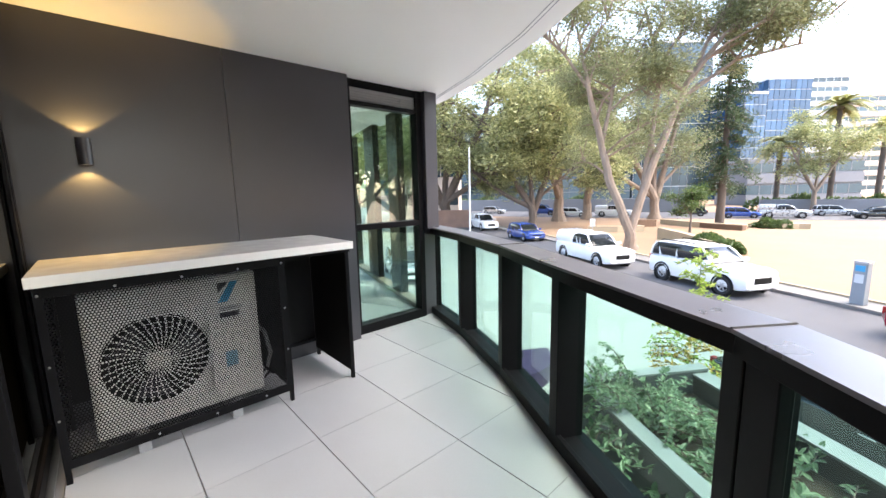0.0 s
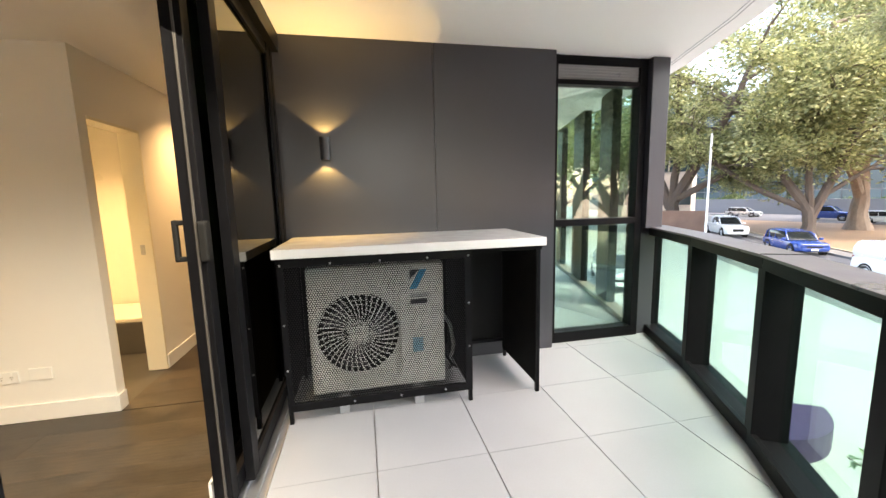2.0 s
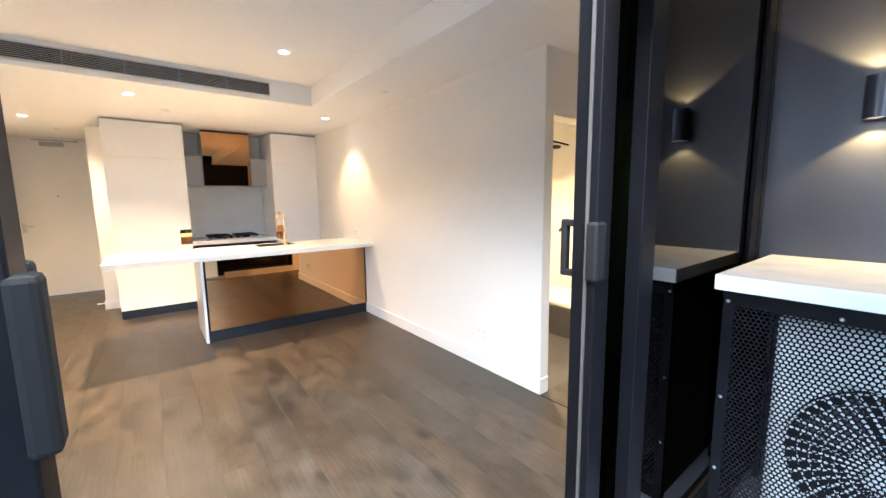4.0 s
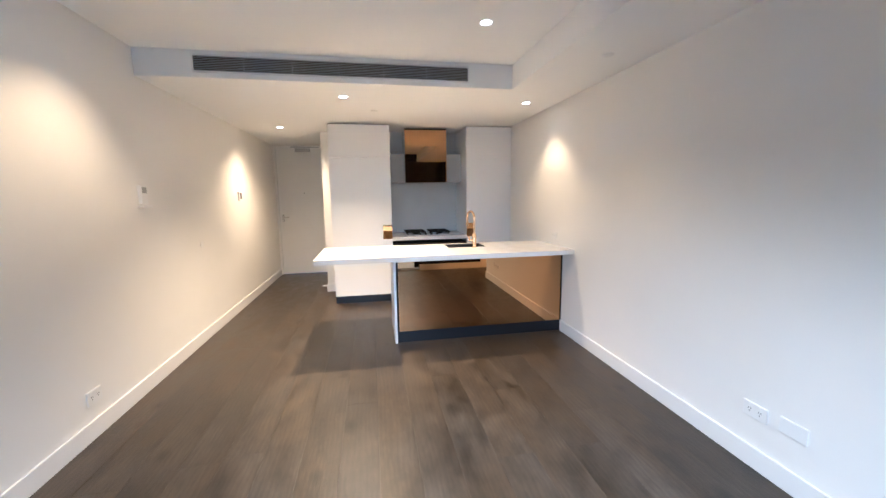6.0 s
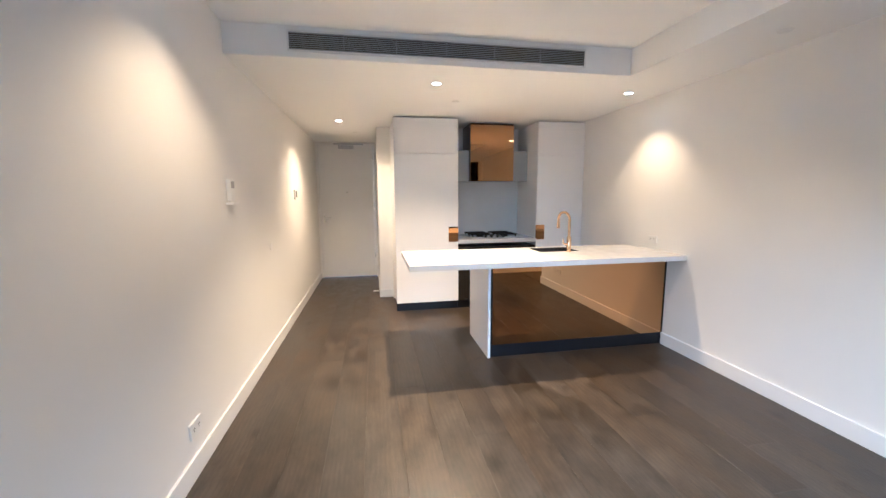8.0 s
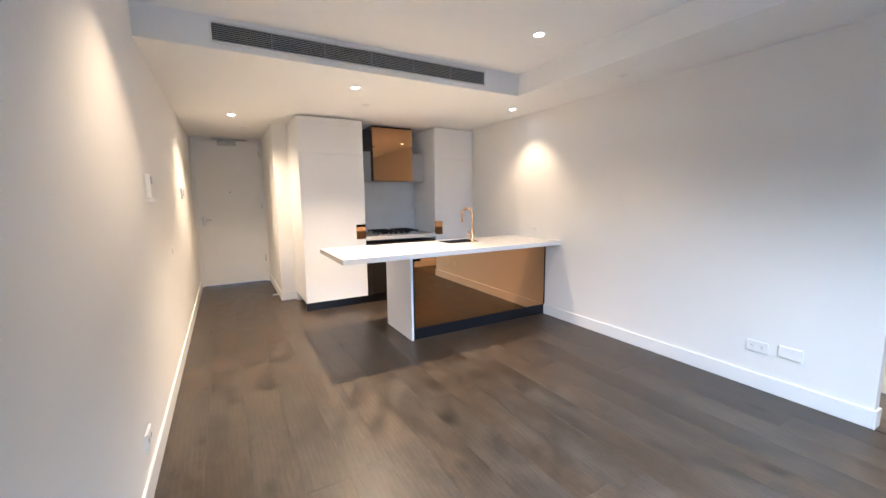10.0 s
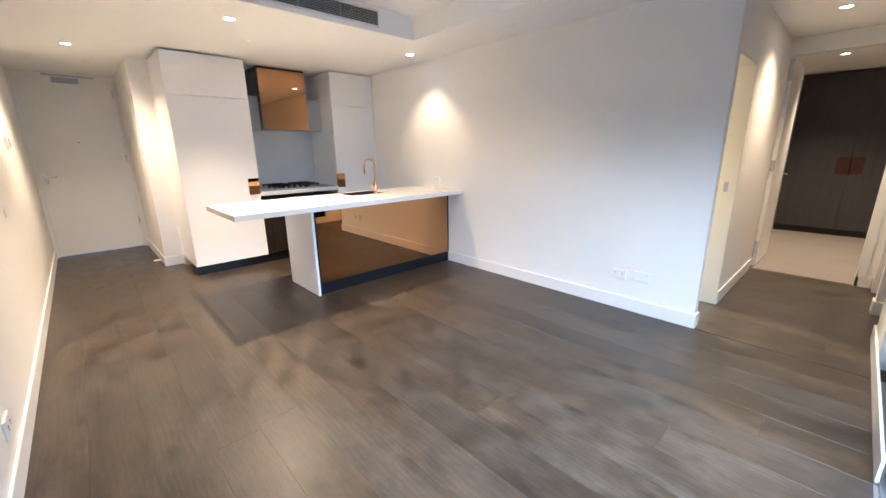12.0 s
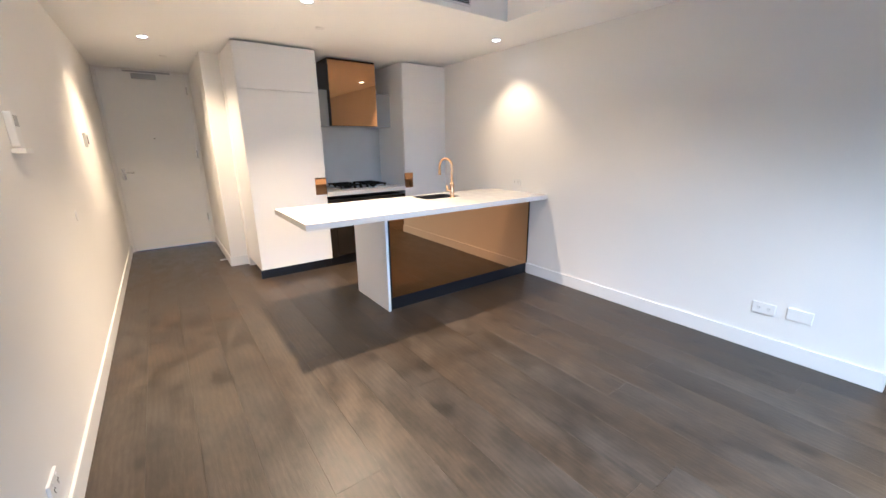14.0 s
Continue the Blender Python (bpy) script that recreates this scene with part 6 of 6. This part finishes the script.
def vine(name, stems, seed, leaf_mat, label, size, per, z_of):
    """Runners with paired leaves."""
    rng = random.Random(seed)
    base = Vector(stems[0][0])
    root = empty(name, base, label, "plant")
    sb, v, f = Builder(), [], []
    lv, lf = broad_leaf(1)
    for st in stems:
        pts = [Vector(p) - base for p in st]
        sb.tube(pts, 0.004, 4, False)
        for i in range(len(pts) - 1):
            for k in range(per):
                p = pts[i].lerp(pts[i + 1], (k + rng.random()) / per)
                s = size * rng.uniform(0.6, 1.25)
                m = Matrix.Translation(p) @ pose(0, 0, 0, rng.uniform(-35, 35), rng.uniform(-50, 35), rng.uniform(0, 360)) @ Matrix.Scale(s, 4)
                k0 = len(v)
                v += [tuple(m @ Vector(q)) for q in lv]
                f += [tuple(k0 + q for q in ff) for ff in lf]
    sb.part("stems", M["dark_bark"], root)
    me = bpy.data.meshes.new("leaves")
    me.from_pydata(v, [], f)
    me.materials.append(M[leaf_mat])
    ob = new("leaves", me)
    ob.parent = root
    ob["kind"] = "stuff"
    return root


def runners(n, seed, s0, s1, d0, d1, z0, lift, length):
    rng = random.Random(seed)
    out = []
    for _ in range(n):
        s, d = rng.uniform(s0, s1), rng.uniform(d0, d1)
        a = rng.uniform(0, 6.3)
        p = Vector((*bed(s, d), z0))
        st = [p]
        for k in range(4):
            a += rng.uniform(-0.7, 0.7)
            st.append(st[-1] + Vector((math.cos(a), math.sin(a), 0)) * length / 4 + Vector((0, 0, lift * rng.uniform(-0.2, 1.0) * (0.5 - 0.25 * k))))
        out.append(st)
    return out


vine("trailing_vine", runners(120, 5, -2.4, 1.3, 0.12, 1.0, -0.50, 0.22, 0.6), 6, "leaf_vine", "trailing green vine with grey-green pointed leaves in the planter", 0.078, 9, None)
vine("bushy_vine", runners(60, 8, 0.75, 1.3, 0.05, 0.5, -0.45, 0.62, 0.45), 9, "leaf_vine", "bushy climbing vine at the planter end", 0.06, 11, None)
vine("trailing_vine", runners(60, 12, -2.5, -0.8, 0.1, 0.9, -0.45, 0.45, 0.6), 13, "leaf_vine", "loose vine shoots rising from the planter", 0.075, 9, None)


def sapling(x, y, seed):
    rng = random.Random(seed)
    stems = []
    for k in range(46):
        z = -1.35 + 2.05 * k / 46
        a = rng.uniform(0, 6.3)
        ln = 0.42 * (1 - (max(0, z + 0.4)) / 1.5) + 0.08
        p = Vector((x, y, z))
        stems.append([p, p + Vector((math.cos(a) * ln * 0.5, math.sin(a) * ln * 0.5, 0.05)), p + Vector((math.cos(a) * ln, math.sin(a) * ln, -0.02))])
    up = [s for s in stems if s[0].z > -0.35]
    low = [s for s in stems if s[0].z <= -0.35]
    root = vine("sapling", [[(x, y, ZG), (x, y, -1.0), (x, y, 0.66)]] + up, seed, "leaf_sapling", "slender sapling with bright yellow-green leaves", 0.062, 22, None)
    vine("autumn_shrub", low, seed + 1, "leaf_orange", "shrub with yellow and orange autumn leaves", 0.062, 22, None)
    vine("shrub", [[q + Vector((0.12, 0.1, 0.05)) for q in s] for s in low], seed + 2, "leaf_sapling", "yellow-green shrub behind the planter", 0.062, 20, None)


sapling(5.55, 1.35, 15)

# ---- floor boards and pavers ----
def board_mesh(lx, ly, h=0.016, c=0.0006):
    b = Builder()
    v = [(sx * lx / 2, sy * ly / 2, 0) for sx, sy in ((-1, -1), (1, -1), (1, 1), (-1, 1))]
    v += [(sx * lx / 2, sy * ly / 2, h - c) for sx, sy in ((-1, -1), (1, -1), (1, 1), (-1, 1))]
    v += [(sx * (lx / 2 - c), sy * (ly / 2 - c), h) for sx, sy in ((-1, -1), (1, -1), (1, 1), (-1, 1))]
    f = [(0, 1, 5, 4), (1, 2, 6, 5), (2, 3, 7, 6), (3, 0, 4, 7), (4, 5, 9, 8), (5, 6, 10, 9), (6, 7, 11, 10), (7, 4, 8, 11), (8, 9, 10, 11)]
    b.add(v, f)
    return b


def lay_boards(x0, x1, y0, y1, width, length, seed):
    rng = random.Random(seed)
    y = y0
    while y < y1 - 0.02:
        w = min(width, y1 - y)
        x = x0 - rng.uniform(0, length * 0.9)
        while x < x1 - 0.02:
            a, e = max(x, x0), min(x + length, x1)
            if e - a > 0.03:
                ob = board_mesh(e - a - 0.0003, w - 0.0003).part("plank", M["oak_planks"], floor)
                ob.location = ((a + e) / 2, y + w / 2, -0.016)
            x += length
        y += width


lay_boards(XD, -0.455, YL, YR, 0.215, 2.2, 3)
lay_boards(HX + 0.001, -0.30, YR, 5.36, 0.215, 2.2, 5)

paving = new("balcony_floor")
tagged(paving, "large pale grey porcelain pavers with open dark joints", "floor", kind="structure")


def clip(poly, p, n):
    """Keeps the part of a plan polygon on the inner side of a line."""
    out = []
    for i, a in enumerate(poly):
        e = poly[(i + 1) % len(poly)]
        da, de = (Vector(a) - p).dot(n), (Vector(e) - p).dot(n)
        if da <= 0:
            out.append(a)
        if (da < 0 < de) or (de < 0 < da):
            s = da / (da - de)
            out.append((a[0] + (e[0] - a[0]) * s, a[1] + (e[1] - a[1]) * s))
    return out


for i in range(-1, 6):
    for j in range(-3, 6):
        x0, y0 = 0.316 + (i - 1) * 0.605, 1.56 + (j - 2) * 0.607
        poly = [(max(x0 + 0.003, -0.21), y0 + 0.0012), (x0 + 0.602, y0 + 0.0012), (x0 + 0.602, min(y0 + 0.6058, 3.52)), (max(x0 + 0.003, -0.21), min(y0 + 0.6058, 3.52))]
        if x0 + 0.602 <= -0.20 or y0 > 3.5:
            continue
        for k in range(len(RAIL) - 1):
            p, q = Vector(RAIL[k]), Vector(RAIL[k + 1])
            t = (q - p).normalized()
            poly = clip(poly, p, Vector((-t.y, t.x))) if poly else poly
        if len(poly) < 3:
            continue
        ob = Builder().prism(poly, -0.045, 0.0).part("paver", M["porcelain_tile"], paving)
